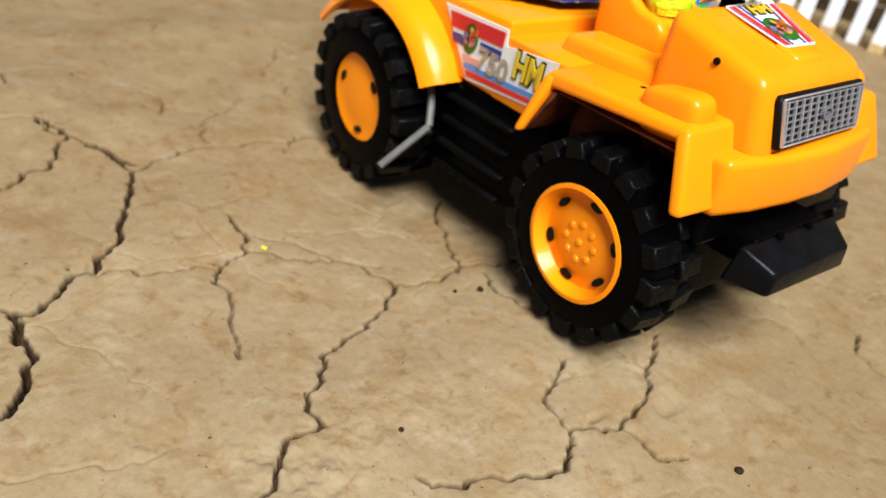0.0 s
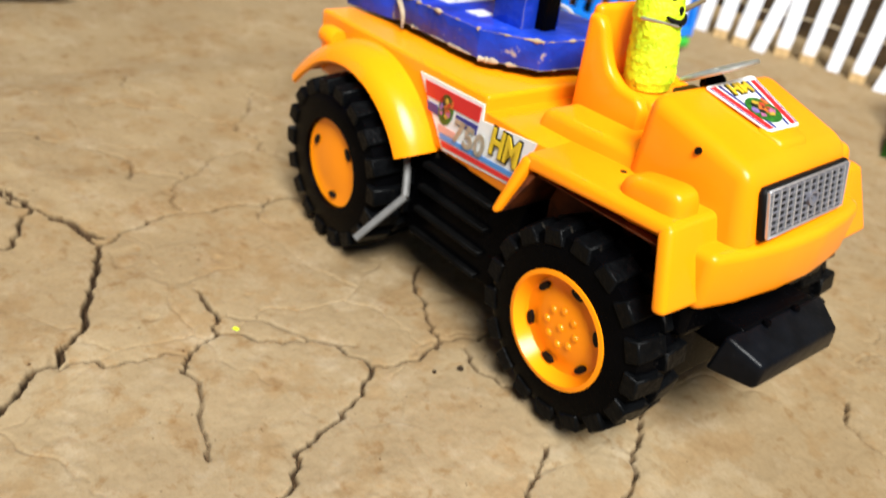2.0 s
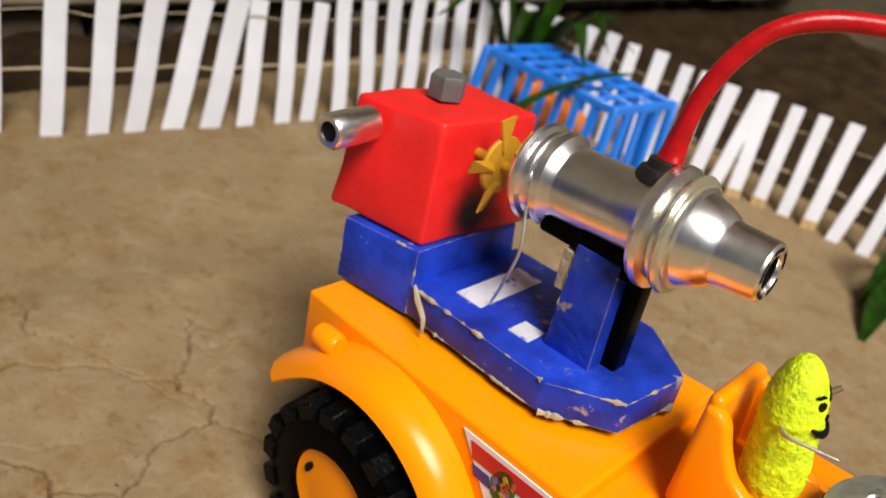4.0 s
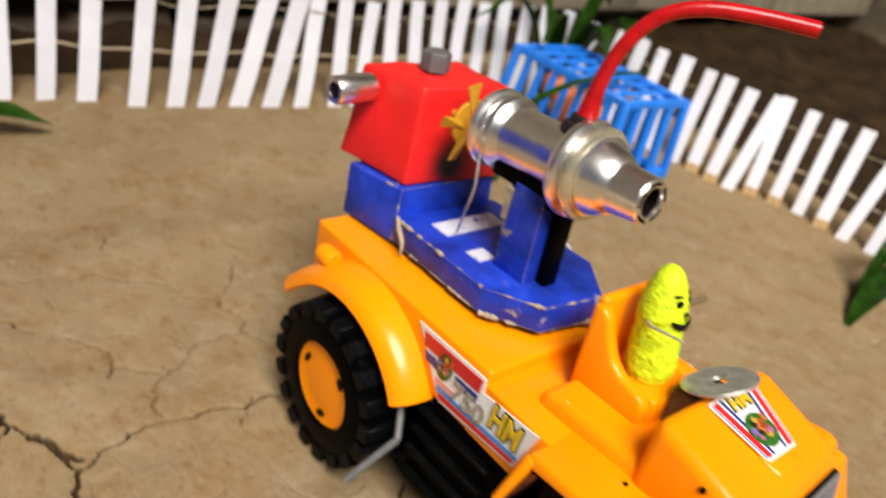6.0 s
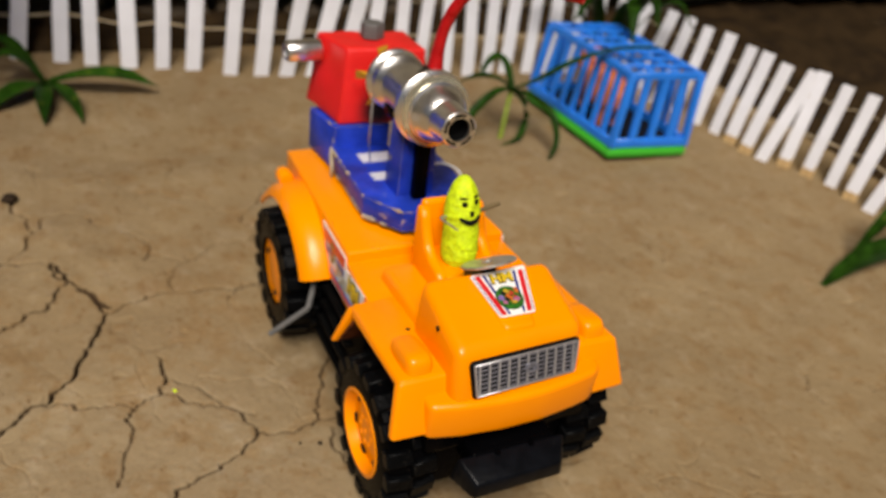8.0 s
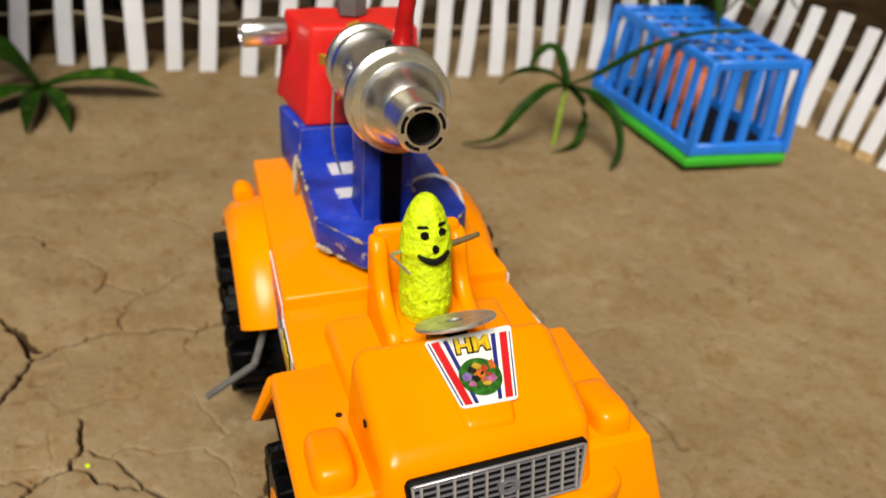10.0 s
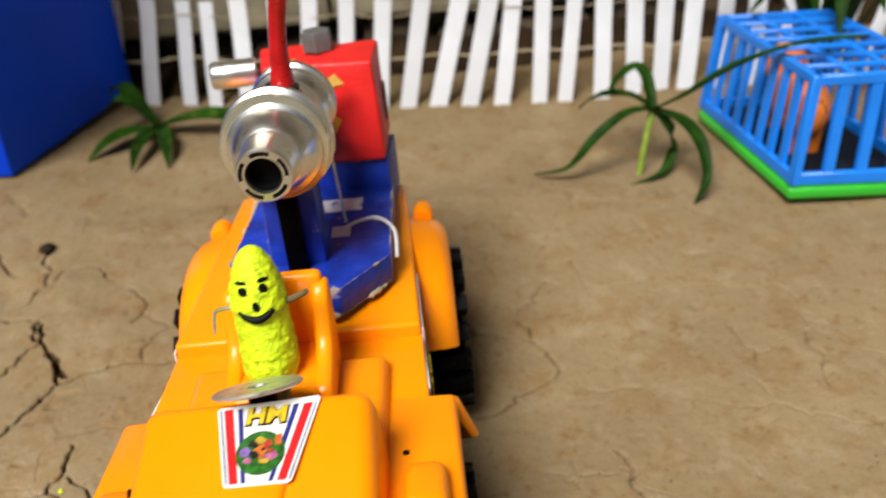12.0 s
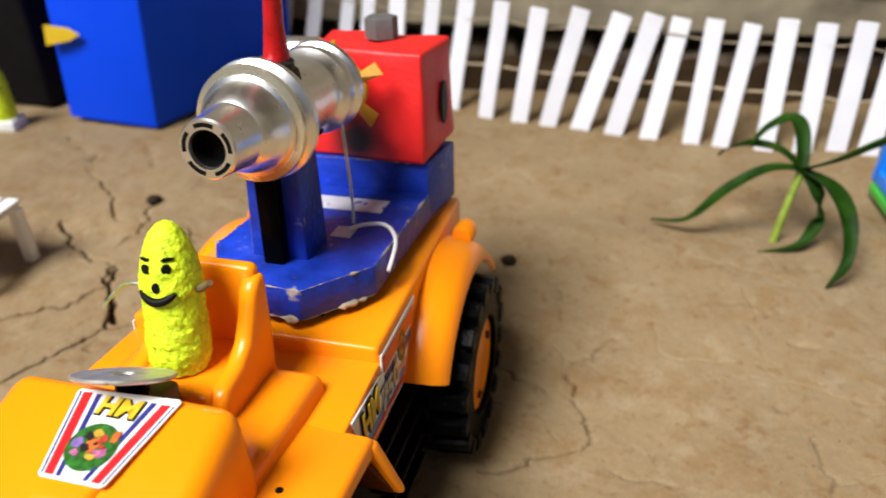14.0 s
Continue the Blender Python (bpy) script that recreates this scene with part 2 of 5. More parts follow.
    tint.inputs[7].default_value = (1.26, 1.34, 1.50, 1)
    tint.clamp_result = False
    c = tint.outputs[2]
    # shade down in the cracks, painted in as darker brown with depth
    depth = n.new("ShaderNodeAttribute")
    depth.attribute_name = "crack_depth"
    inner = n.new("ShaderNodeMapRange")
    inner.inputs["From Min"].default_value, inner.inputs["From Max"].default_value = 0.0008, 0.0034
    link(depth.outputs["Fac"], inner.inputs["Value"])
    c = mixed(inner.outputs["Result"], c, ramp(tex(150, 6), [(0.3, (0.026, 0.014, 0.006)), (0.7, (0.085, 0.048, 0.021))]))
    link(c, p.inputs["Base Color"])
    p.inputs["Roughness"].default_value = 0.88
    p.inputs["Specular IOR Level"].default_value = 0.25
    b1 = n.new("ShaderNodeBump")
    b1.inputs["Strength"].default_value, b1.inputs["Distance"].default_value = 0.32, 0.0012
    link(tex(120, 10, 0.68, 0.3), b1.inputs["Height"])
    b2 = n.new("ShaderNodeBump")
    b2.inputs["Strength"].default_value, b2.inputs["Distance"].default_value = 0.35, 0.0006
    link(tex(900, 4), b2.inputs["Height"])
    link(b1.outputs["Normal"], b2.inputs["Normal"])
    link(b2.outputs["Normal"], p.inputs["Normal"])
    return m


MUD = mud_material()


# ---- shaping helpers ----
def mesh_of(name, bm, mat, angle=38):
    me = bpy.data.meshes.new(name)
    bm.to_mesh(me)
    bm.free()
    for poly in me.polygons:
        poly.use_smooth = True
    me.set_sharp_from_angle(angle=radians(angle))
    for one in mat if isinstance(mat, (list, tuple)) else (mat,):
        me.materials.append(one)
    return me


def part(name, bm, mat, parent=None, label="", at=None, angle=38):
    """One mesh object, under a thing or a part."""
    ob = new(name, mesh_of(name, bm, mat, angle))
    if parent is not None:
        ob.parent = parent
    if at is not None:
        ob.matrix_basis = at
    return tagged(ob, label)


def thing(name, label, category, at=None, group="", kind=""):
    ob = new(name)
    ob.empty_display_size = 0.01
    if at is not None:
        ob.matrix_basis = at
    return tagged(ob, label, category, group, kind)


def solid(*shapes):
    """Joins several bmeshes into one."""
    out = shapes[0]
    for bm in shapes[1:]:
        me = bpy.data.meshes.new("joint")
        bm.to_mesh(me)
        bm.free()
        out.from_mesh(me)
        bpy.data.meshes.remove(me)
    return out


def bevelled(bm, width, segments=3):
    if width:
        bmesh.ops.bevel(bm, geom=bm.edges[:], offset=width, segments=segments, profile=0.5, affect="EDGES", clamp_overlap=True)
    return bm


def hexa(corners, bevel=0.0, segments=3):
    """A block from eight corners: the lower four round, then the upper four."""
    bm = bmesh.new()
    v = [bm.verts.new(c) for c in corners]
    for f in ((3, 2, 1, 0), (4, 5, 6, 7), (0, 1, 5, 4), (1, 2, 6, 5), (2, 3, 7, 6), (3, 0, 4, 7)):
        bm.faces.new([v[i] for i in f])
    return bevelled(bm, bevel, segments)


def block(x0, x1, y0, y1, z0, z1, bevel=0.0, segments=3, top=(0, 0, 0, 0)):
    """A block; top moves its upper face's x0, x1, y0, y1 sides."""
    a, b, c, d = x0 + top[0], x1 + top[1], y0 + top[2], y1 + top[3]
    return hexa([(x0, y0, z0), (x1, y0, z0), (x1, y1, z0), (x0, y1, z0), (a, c, z1), (b, c, z1), (b, d, z1), (a, d, z1)], bevel, segments)


def prism(points, lift, thick, bevel=0.0, segments=2):
    """The polygon of (u, v) points, laid by lift(u, v, w) and given thickness from w = thick[0] to thick[1]."""
    bm = bmesh.new()
    low = [bm.verts.new(lift(u, v, thick[0])) for u, v in points]
    high = [bm.verts.new(lift(u, v, thick[1])) for u, v in points]
    k = len(points)
    bm.faces.new(low[::-1])
    bm.faces.new(high)
    for i in range(k):
        bm.faces.new((low[i], low[(i + 1) % k], high[(i + 1) % k], high[i]))
    bmesh.ops.recalc_face_normals(bm, faces=bm.faces[:])
    return bevelled(bm, bevel, segments)


def lathe(profile, around="x", segments=48, ring=False):
    """Turns (radius, place) pairs round an axis. ring: the profile closes on itself round a hole."""
    bm = bmesh.new()
    rings = []
    for r, s in profile:
        loop = []
        for i in range(segments):
            a = 2 * math.pi * i / segments
            c, d = max(r, 1e-5) * math.cos(a), max(r, 1e-5) * math.sin(a)
            loop.append(bm.verts.new({"x": (s, c, d), "y": (c, s, d), "z": (c, d, s)}[around]))
        rings.append(loop)
    for a, b in zip(rings, rings[1:] + (rings[:1] if ring else [])):
        for i in range(segments):
            j = (i + 1) % segments
            bm.faces.new((a[i], a[j], b[j], b[i]))
    for end in () if ring else (rings[0], rings[-1]):
        bm.faces.new(end)
    bmesh.ops.recalc_face_normals(bm, faces=bm.faces[:])
    return bm


def tube(path, radius, segments=12, steps=6, hollow=0.0):
    """A round tube along smooth points. radius: one, or one for each point."""
    pts = [Vector(p) for p in path]
    radii = radius if isinstance(radius, (list, tuple)) else [radius] * len(pts)
    line = []
    for i in range(len(pts) - 1):
        p0, p1, p2, p3 = pts[max(i - 1, 0)], pts[i], pts[i + 1], pts[min(i + 2, len(pts) - 1)]
        for k in range(steps):
            t = k / steps
            q = 0.5 * (2 * p1 + (p2 - p0) * t + (2 * p0 - 5 * p1 + 4 * p2 - p3) * t * t + (3 * p1 - p0 - 3 * p2 + p3) * t ** 3)
            line.append((q, radii[i] * (1 - t) + radii[i + 1] * t))
    line.append((pts[-1], radii[-1]))
    bm = bmesh.new()
    side = None
    rings = []
    for i, (q, r) in enumerate(line):
        ahead = (line[min(i + 1, len(line) - 1)][0] - line[max(i - 1, 0)][0]).normalized()
        side = (ahead.orthogonal() if side is None else side - ahead * side.dot(ahead)).normalized()
        up = ahead.cross(side)
        rings.append([bm.verts.new(q + r * (math.cos(a) * side + math.sin(a) * up)) for a in (2 * math.pi * k / segments for k in range(segments))])
        last = (q, r, side.copy(), up, ahead)
    if hollow:
        q, r, s, u, ahead = last
        for depth in (0, -0.006):
            rings.append([bm.verts.new(q + ahead * depth + r * hollow * (math.cos(a) * s + math.sin(a) * u)) for a in (2 * math.pi * k / segments for k in range(segments))])
    for a, b in zip(rings, rings[1:]):
        for i in range(segments):
            j = (i + 1) % segments
            bm.faces.new((a[i], a[j], b[j], b[i]))
    for ring in (rings[0], rings[-1]):
        bm.faces.new(ring)
    bmesh.ops.recalc_face_normals(bm, faces=bm.faces[:])
    return bm


def moved(bm, m):
    bmesh.ops.transform(bm, matrix=m, verts=bm.verts[:])
    return bm


def lettering(text, size, thick=0.0003, bold=0.0):
    """The built-in font's letters as a bmesh, centred, in the xy plane."""
    curve = bpy.data.curves.new("letters", "FONT")
    curve.body, curve.size, curve.extrude, curve.offset = text, size, thick, bold
    curve.align_x, curve.align_y, curve.resolution_u = "CENTER", "CENTER", 3
    ob = bpy.data.objects.new("letters", curve)
    me = bpy.data.meshes.new_from_object(ob)
    bm = bmesh.new()
    bm.from_mesh(me)
    bpy.data.objects.remove(ob)
    bpy.data.curves.remove(curve)
    bpy.data.meshes.remove(me)
    return bm


# ---- ground: dry mud with cracks ----
def ground_height(x, y):
    """Slow shape of the yard: a shallow dip behind, a low swell in front, a low ledge towards the fence."""
    z = -0.0085 * np.exp(-(((x + 0.165) / 0.10) ** 2 + (y / 0.13) ** 2) / 2)
    z = z + 0.0075 * np.exp(-(((x + 0.005) / 0.05) ** 2 + (y / 0.10) ** 2) / 2)
    ledge = np.clip((-0.335 - x) / 0.05, 0, 1) * np.clip((y + 0.26) / 0.08, 0, 1) * np.clip((0.27 - y) / 0.06, 0, 1)
    z = z - 0.0055 * ledge * ledge * (3 - 2 * ledge)
    near = np.exp(-((x + 0.15) ** 2 + y ** 2) / 0.5)
    z = z + near * (0.0010 * np.sin(41 * x + 1.3) * np.sin(37 * y + 0.4) + 0.0003 * np.sin(83 * x + 29 * y))
    return z


def spread(zones, far):
    """Places along an axis: zones of (start, end, step), then steps that grow out to far on both sides."""
    core = [v for a, b, step in zones for v in np.arange(a, b - step / 2, step)] + [zones[-1][1]]
    for sign, edge, s in ((-1, zones[0][0], zones[0][2]), (1, zones[-1][1], zones[-1][2])):
        while abs(edge) < far:
            s = min(s * 1.16, 8.0) if abs(edge) > 0.62 else min(s * 1.16, 0.006)
            edge += sign * s
            core.append(edge)
    return np.array(sorted(core))


def ripple(x, y, cell, seed):
    """Smooth random relief between -1 and 1, with bumps about one cell wide."""
    table = np.random.default_rng(seed).uniform(-1, 1, (128, 128))
    u, v = x / cell, y / cell
    i, j = np.floor(u).astype(int), np.floor(v).astype(int)
    fu, fv = u - i, v - j
    fu, fv = fu * fu * (3 - 2 * fu), fv * fv * (3 - 2 * fv)
    pick = lambda a, b: table[a % 128, b % 128]
    return (pick(i, j) * (1 - fu) + pick(i + 1, j) * fu) * (1 - fv) + (pick(i, j + 1) * (1 - fu) + pick(i + 1, j + 1) * fu) * fv


def jagged(points, rng, depth=3, rough=0.10):
    """A crack's line, broken up between its turns."""
    line = [np.array(p, float) for p in points]
    for _ in range(depth):
        out = [line[0]]
        for a, b in zip(line, line[1:]):
            d = b - a
            out += [(a + b) / 2 + np.array([-d[1], d[0]]) * rng.normal(0, rough), b]
        line = out
    return line


# each crack: half its width, its depth (mm), its turns on the plan (mm)
OPEN_CRACKS = [
    (1.3, 5, [(-243, -190), (-223, -183), (-214, -175), (-201, -166), (-190, -161)]),
    (1.0, 4, [(-221, -182), (-200, -195), (-192, -209), (-181, -226), (-150, -262)]),
    (0.9, 4, [(-190, -161), (-197, -148), (-201, -132), (-201, -102), (-195, -60)]),
    (1.5, 6, [(-190, -162), (-167, -172), (-149, -181), (-128, -195), (-121, -198), (-112, -213), (-105, -231)]),
    (0.6, 3, [(-117, -199), (-116, -187), (-109, -172), (-105, -157)]),
]
LONG_CRACKS = [
    (2.7, 7, [(-105, -231), (-93, -232), (-80, -230), (-66, -236), (-56, -247), (-40, -252), (-15, -275)]),
    (1.2, 5, [(-105, -231), (-118, -245), (-140, -270)]),
    (0.9, 4, [(-141, -138), (-122, -137), (-111, -142), (-105, -156), (-96, -162)]),
    (0.5, 2.5, [(-96, -162), (-66, -167), (-52, -171)]),
    (0.8, 4, [(-111, -142), (-95, -121), (-84, -102), (-72, -98), (-66, -97), (-62, -87), (-64, -70), (-58, -49), (-50, -20)]),
]
SIDE_CRACKS = [
    (0.9, 4, [(-66, -97), (-54, -109), (-47, -126), (-43, -138), (-35, -146)]),
    (1.1, 5, [(-35, -146), (-10, -161), (-11, -173), (-2, -180), (6, -190), (25, -215)]),
    (0.9, 4, [(-120, -34), (-93, -51), (-74, -62), (-63, -67)]),
    (0.6, 3, [(-57, -57), (-42, -62), (-29, -57)]),
    (0.8, 3.5, [(22, -145), (30, -129), (40, -109), (38, -95), (30, -88)]),
    (0.7, 3, [(30, -88), (38, -70), (30, -48), (20, -34), (9, -19)]),
]
FINE_CRACKS = [
    (0.6, 3, [(30, -88), (11, -80), (2, -65)]),
    (0.5, 2.5, [(38, -70), (54, -68), (58, -58)]),
    (0.5, 2.5, [(48, 73), (58, 61), (74, 62), (100, 50)]),
]
EDGE_CRACKS = [
    (0.6, 3, [(-120, -133), (-93, -111), (-81, -96)]),
    (4.6, 7, [(-213, -175), (-204, -168), (-195, -160)]),
    (2.6, 7, [(-240, -187), (-231, -184), (-223, -182)]),
    (2.4, 5, [(-100, -231), (-88, -233)]),
]
# faint cracks on the open side of the yard
YARD_CRACKS = [
    (0.8, 1.5, [(-208, 61), (-198, 73), (-191, 91)]),
    (0.8, 1.5, [(-238, 121), (-219, 110), (-206, 98)]),
    (1.0, 2.0, [(-206, 98), (-189, 103), (-175, 110), (-160, 113), (-150, 97), (-142, 85), (-135, 67)]),
    (0.7, 1.4, [(-146, 127), (-144, 139), (-143, 152)]),
    (0.7, 1.4, [(-171, 251), (-148, 250), (-129, 244)]),
    (0.7, 1.4, [(-182, 212), (-166, 214), (-150, 216)]),
    (1.0, 2.0, [(-103, 130), (-91, 136), (-76, 136), (-50, 141)]),
    (0.7, 1.4, [(-283, 80), (-263, 85), (-249, 90)]),
    (1.0, 1.8, [(-8, 268), (5, 257), (18, 260)]),
    (0.8, 1.6, [(9, 301), (20, 309), (12, 337), (31, 352)]),
    (2.6, 1.3, [(46, 165), (51, 169)]),
]
# brown cracks between the truck and the blue box
CORNER_CRACKS = [
    (2.6, 6, [(-290, -267), (-277, -252), (-261, -235)]),
    (1.8, 5, [(-261, -235), (-252, -221), (-245, -210)]),
    (1.2, 3.2, [(-323, -213), (-297, -203), (-283, -200), (-272, -204), (-252, -217)]),
    (1.0, 2.6, [(-283, -200), (-303, -179), (-281, -155)]),
    (3.0, 6, [(-325, -214), (-320, -211)]),
    (1.2, 3.0, [(-421, -359), (-397, -334), (-366, -294), (-342, -269), (-331, -255)]),
    (1.0, 2.6, [(-397, -334), (-381, -339), (-341, -317)]),
    (0.9, 2.2, [(-412, -283), (-393, -262), (-374, -242)]),
    (1.0, 2.6, [(-331, -255), (-312, -240), (-297, -203)]),
    (0.9, 2.4, [(-245, -210), (-243, -190)]),
]
# and behind the truck
REAR_CRACKS = [
    (0.7, 1.9, [(-201, -117), (-212, -121), (-224, -115), (-230, -107), (-239, -91), (-246, -73), (-246, -58), (-255, -51)]),
    (0.6, 1.7, [(-247, -55), (-238, -51), (-225, -44)]),
    (0.6, 1.7, [(-230, -109), (-238, -120), (-245, -129)]),
    (0.8, 2.2, [(-271, -142), (-264, -136), (-256, -128), (-245, -129), (-238, -133)]),
    (0.7, 1.9, [(-314, -127), (-318, -115), (-314, -109), (-307, -100), (-299, -80), (-285, -72), (-278, -58), (-269, -58), (-256, -52)]),
    (0.5, 1.7, [(-278, -58), (-287, -47), (-314, -30), (-298, -21)]),
    (0.5, 1.7, [(-370, -96), (-352, -95), (-334, -102)]),
    (0.5, 1.7, [(-200, -74), (-180, -87)]),
]


def ground():
    rng = np.random.default_rng(5)
    xs, ys = spread([(-0.36, -0.24, 0.0008), (-0.24, 0.085, 0.0005)], 30.0), spread([(-0.275, -0.03, 0.0005), (-0.03, 0.285, 0.0008)], 30.0)
    gx, gy = np.meshgrid(xs, ys, indexing="ij")
    z = ground_height(gx, gy)
    carve = np.zeros_like(z)
    # the plates between the lesser cracks
    seeds = np.array([(i * 0.062 + rng.normal(0, 0.014) + 0.03 * (j % 2), j * 0.058 + rng.normal(0, 0.014)) for i in range(-10, 6) for j in range(-8, 8)])
    i0, i1, j0, j1 = *np.searchsorted(xs, (-0.62, 0.25)), *np.searchsorted(ys, (-0.45, 0.45))
    sx, sy = gx[i0:i1, j0:j1], gy[i0:i1, j0:j1]
    wx = sx + 0.007 * ripple(sx, sy, 0.030, 1) + 0.003 * ripple(sx, sy, 0.009, 2) + 0.0012 * ripple(sx, sy, 0.0035, 3)
    wy = sy + 0.007 * ripple(sx, sy, 0.030, 4) + 0.003 * ripple(sx, sy, 0.009, 5) + 0.0012 * ripple(sx, sy, 0.0035, 6)
    f1, f2 = np.full(sx.shape, 9.0), np.full(sx.shape, 9.0)
    for px, py in seeds:
        d = np.hypot(wx - px, wy - py)
        f2 = np.where(d < f1, f1, np.minimum(f2, d))
        f1 = np.minimum(f1, d)
    gap = (f2 - f1) / 2
    fade = np.clip(0.5 + 1.1 * ripple(sx, sy, 0.06, 7), 0, 1)
    carve[i0:i1, j0:j1] = 0.0007 * fade * np.clip(1.15 - gap / 0.0009, 0, 1)
    z[i0:i1, j0:j1] += 0.0006 * ripple(sx, sy, 0.022, 8) + 0.00030 * ripple(sx, sy, 0.008, 9) + 0.00018 * ripple(sx, sy, 0.0032, 10)
    rough = np.exp(-(((sx + 0.27) / 0.10) ** 2 + ((sy + 0.24) / 0.12) ** 2))
    z[i0:i1, j0:j1] += rough * (0.0045 * ripple(sx, sy, 0.045, 14) + 0.0016 * ripple(sx, sy, 0.014, 15))
    crust = np.exp(-(((sx - 0.03) / 0.10) ** 2 + ((sy + 0.20) / 0.10) ** 2)) * np.clip(0.4 + 1.2 * ripple(sx, sy, 0.03, 17), 0, 1)
    z[i0:i1, j0:j1] += crust * (0.0013 * ripple(sx, sy, 0.0070, 18) + 0.0010 * np.clip(ripple(sx, sy, 0.0034, 19), -0.2, 1) + 0.0003 * ripple(sx, sy, 0.0018, 20))
    pits = np.clip(ripple(sx, sy, 0.010, 11) - 0.72, 0, 1) * np.clip(ripple(sx, sy, 0.07, 12) + 0.3, 0, 1)
    z[i0:i1, j0:j1] -= 0.006 * pits
    # the main cracks
    for half, deep, turns in OPEN_CRACKS + LONG_CRACKS + SIDE_CRACKS + FINE_CRACKS + EDGE_CRACKS + YARD_CRACKS + CORNER_CRACKS + REAR_CRACKS:
        line = jagged([(a / 1000, b / 1000) for a, b in turns], rng, 3, 0.12)
        for a, b in zip(line, line[1:]):
            h, dp = max(0.00008, 0.45 * half / 1000 * rng.uniform(0.25, 1.2)), 1.12 * deep / 1000 * rng.uniform(0.75, 1.2)
            lo, hi = np.minimum(a, b) - 0.012, np.maximum(a, b) + 0.012
            i0, i1, j0, j1 = *np.searchsorted(xs, (lo[0], hi[0])), *np.searchsorted(ys, (lo[1], hi[1]))
            if i1 <= i0 or j1 <= j0:
                continue
            qx, qy = gx[i0:i1, j0:j1], gy[i0:i1, j0:j1]
            d = b - a
            u = np.clip(((qx - a[0]) * d[0] + (qy - a[1]) * d[1]) / (d @ d + 1e-12), 0, 1)
            dist = np.hypot(qx - a[0] - u * d[0], qy - a[1] - u * d[1])
            dist = dist + 0.00030 * ripple(qx, qy, 0.0045, 13) + 0.00006 * ripple(qx, qy, 0.0016, 16)
            wall = 0.0012 if half > 1.4 else 0.0009
            cut = dp * np.clip(1 - (dist - 0.42 * h) / wall, 0, 1) + 0.0003 * np.exp(-((dist / 0.0025) ** 2))
            carve[i0:i1, j0:j1] = np.maximum(carve[i0:i1, j0:j1], cut)
    z = z - carve
    nx, ny = len(xs), len(ys)
    verts = np.stack([gx, gy, z], -1).reshape(-1, 3)
    i, j = np.meshgrid(np.arange(nx - 1), np.arange(ny - 1), indexing="ij")
    a = (i * ny + j).ravel()
    faces = np.stack([a, a + ny, a + ny + 1, a + 1], 1)
    me = bpy.data.meshes.new("ground")
    me.vertices.add(len(verts))
    me.vertices.foreach_set("co", verts.ravel())
    me.loops.add(faces.size)
    me.loops.foreach_set("vertex_index", faces.ravel())
    me.polygons.add(len(faces))
    me.polygons.foreach_set("loop_start", np.arange(0, faces.size, 4))
    me.update(calc_edges=True)
    me.polygons.foreach_set("use_smooth", np.ones(len(faces), bool))
    me.materials.append(MUD)
    # crack depth, which drives the shade painted into the mud colour
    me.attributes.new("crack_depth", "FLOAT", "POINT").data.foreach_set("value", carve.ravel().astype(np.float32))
    return tagged(new("ground", me), "dry light-brown mud ground split by cracks", "ground", kind="structure")


ground()


# ---- wall behind the yard: rough blocks over a recessed footing ----
def back_wall():
    # carried up to 2.3 m, far above its visible part, to cut skylight
    wall = tagged(new("wall_back", mesh_of("wall_back", solid(block(-0.82, -0.69, -2.6, 2.8, -0.05, 2.3, 0.004)), STONE)),
                  "rough grey-brown stone wall above a recessed dark footing", "wall", kind="structure")
    rng = random.Random(4)
    z = 0.040
    for row, high in enumerate((0.10, 0.105, 0.11, 0.12, 0.12)):
        y = -1.165 - 0.14 * (row % 2)
        while y < 1.9:
            w = 0.38 if row == 0 else rng.uniform(0.26, 0.40)
            bm = block(-0.72, -0.63 + rng.uniform(-0.006, 0.006), y + 0.0012, y + w - 0.0012, z + 0.0012, z + high - 0.0012, 0.004, 2,
                       (0, rng.uniform(-0.006, 0.004), rng.uniform(-0.004, 0.004), rng.uniform(-0.004, 0.004)))
            part("stone", bm, STONE, wall)
            y += w
        z += high
    # low brown stones under the wall, with dark gaps, and a ragged open joint
    y = -0.62
    while y < 0.62:
        w, high = rng.uniform(0.045, 0.12), rng.uniform(0.016, 0.030)
        bm = block(-0.70, -0.640 + rng.uniform(-0.012, 0.008), y + 0.002, y + w - 0.002, 0.0, high, 0.006, 2, (0, rng.uniform(-0.012, 0), rng.uniform(0, 0.008), rng.uniform(-0.008, 0)))
        part("stone", bm, FOOTING, wall, "low brown stone")
        y += w
    part("open_joint", tube([(-0.632, 0.28 + 0.03 * k, 0.083 - 0.0011 * k + 0.004 * math.sin(2.3 * k)) for k in range(12)], [0.001 + 0.0032 * abs(math.sin(1.9 * k + 0.4)) for k in range(12)], 7, 3), SOIL, wall, "dark ragged open joint")
    return wall


back_wall()
# unseen slab, added overhead to darken the yard towards the wall
tagged(new("eave", mesh_of("eave", block(-1.0, 0.42, -2.6, 2.8, 2.3, 2.38, 0.01), STONE)), "unseen grey slab added overhead to shade the foot of the wall", "eave", kind="structure")


# unseen wall, added to keep skylight off the faces on this side
tagged(new("wall_side", mesh_of("wall_side", block(-0.69, 1.3, 1.50, 1.62, -0.05, 2.3, 0.004), STONE)), "unseen stone wall added beyond the soil bed to block skylight", "wall", kind="structure")


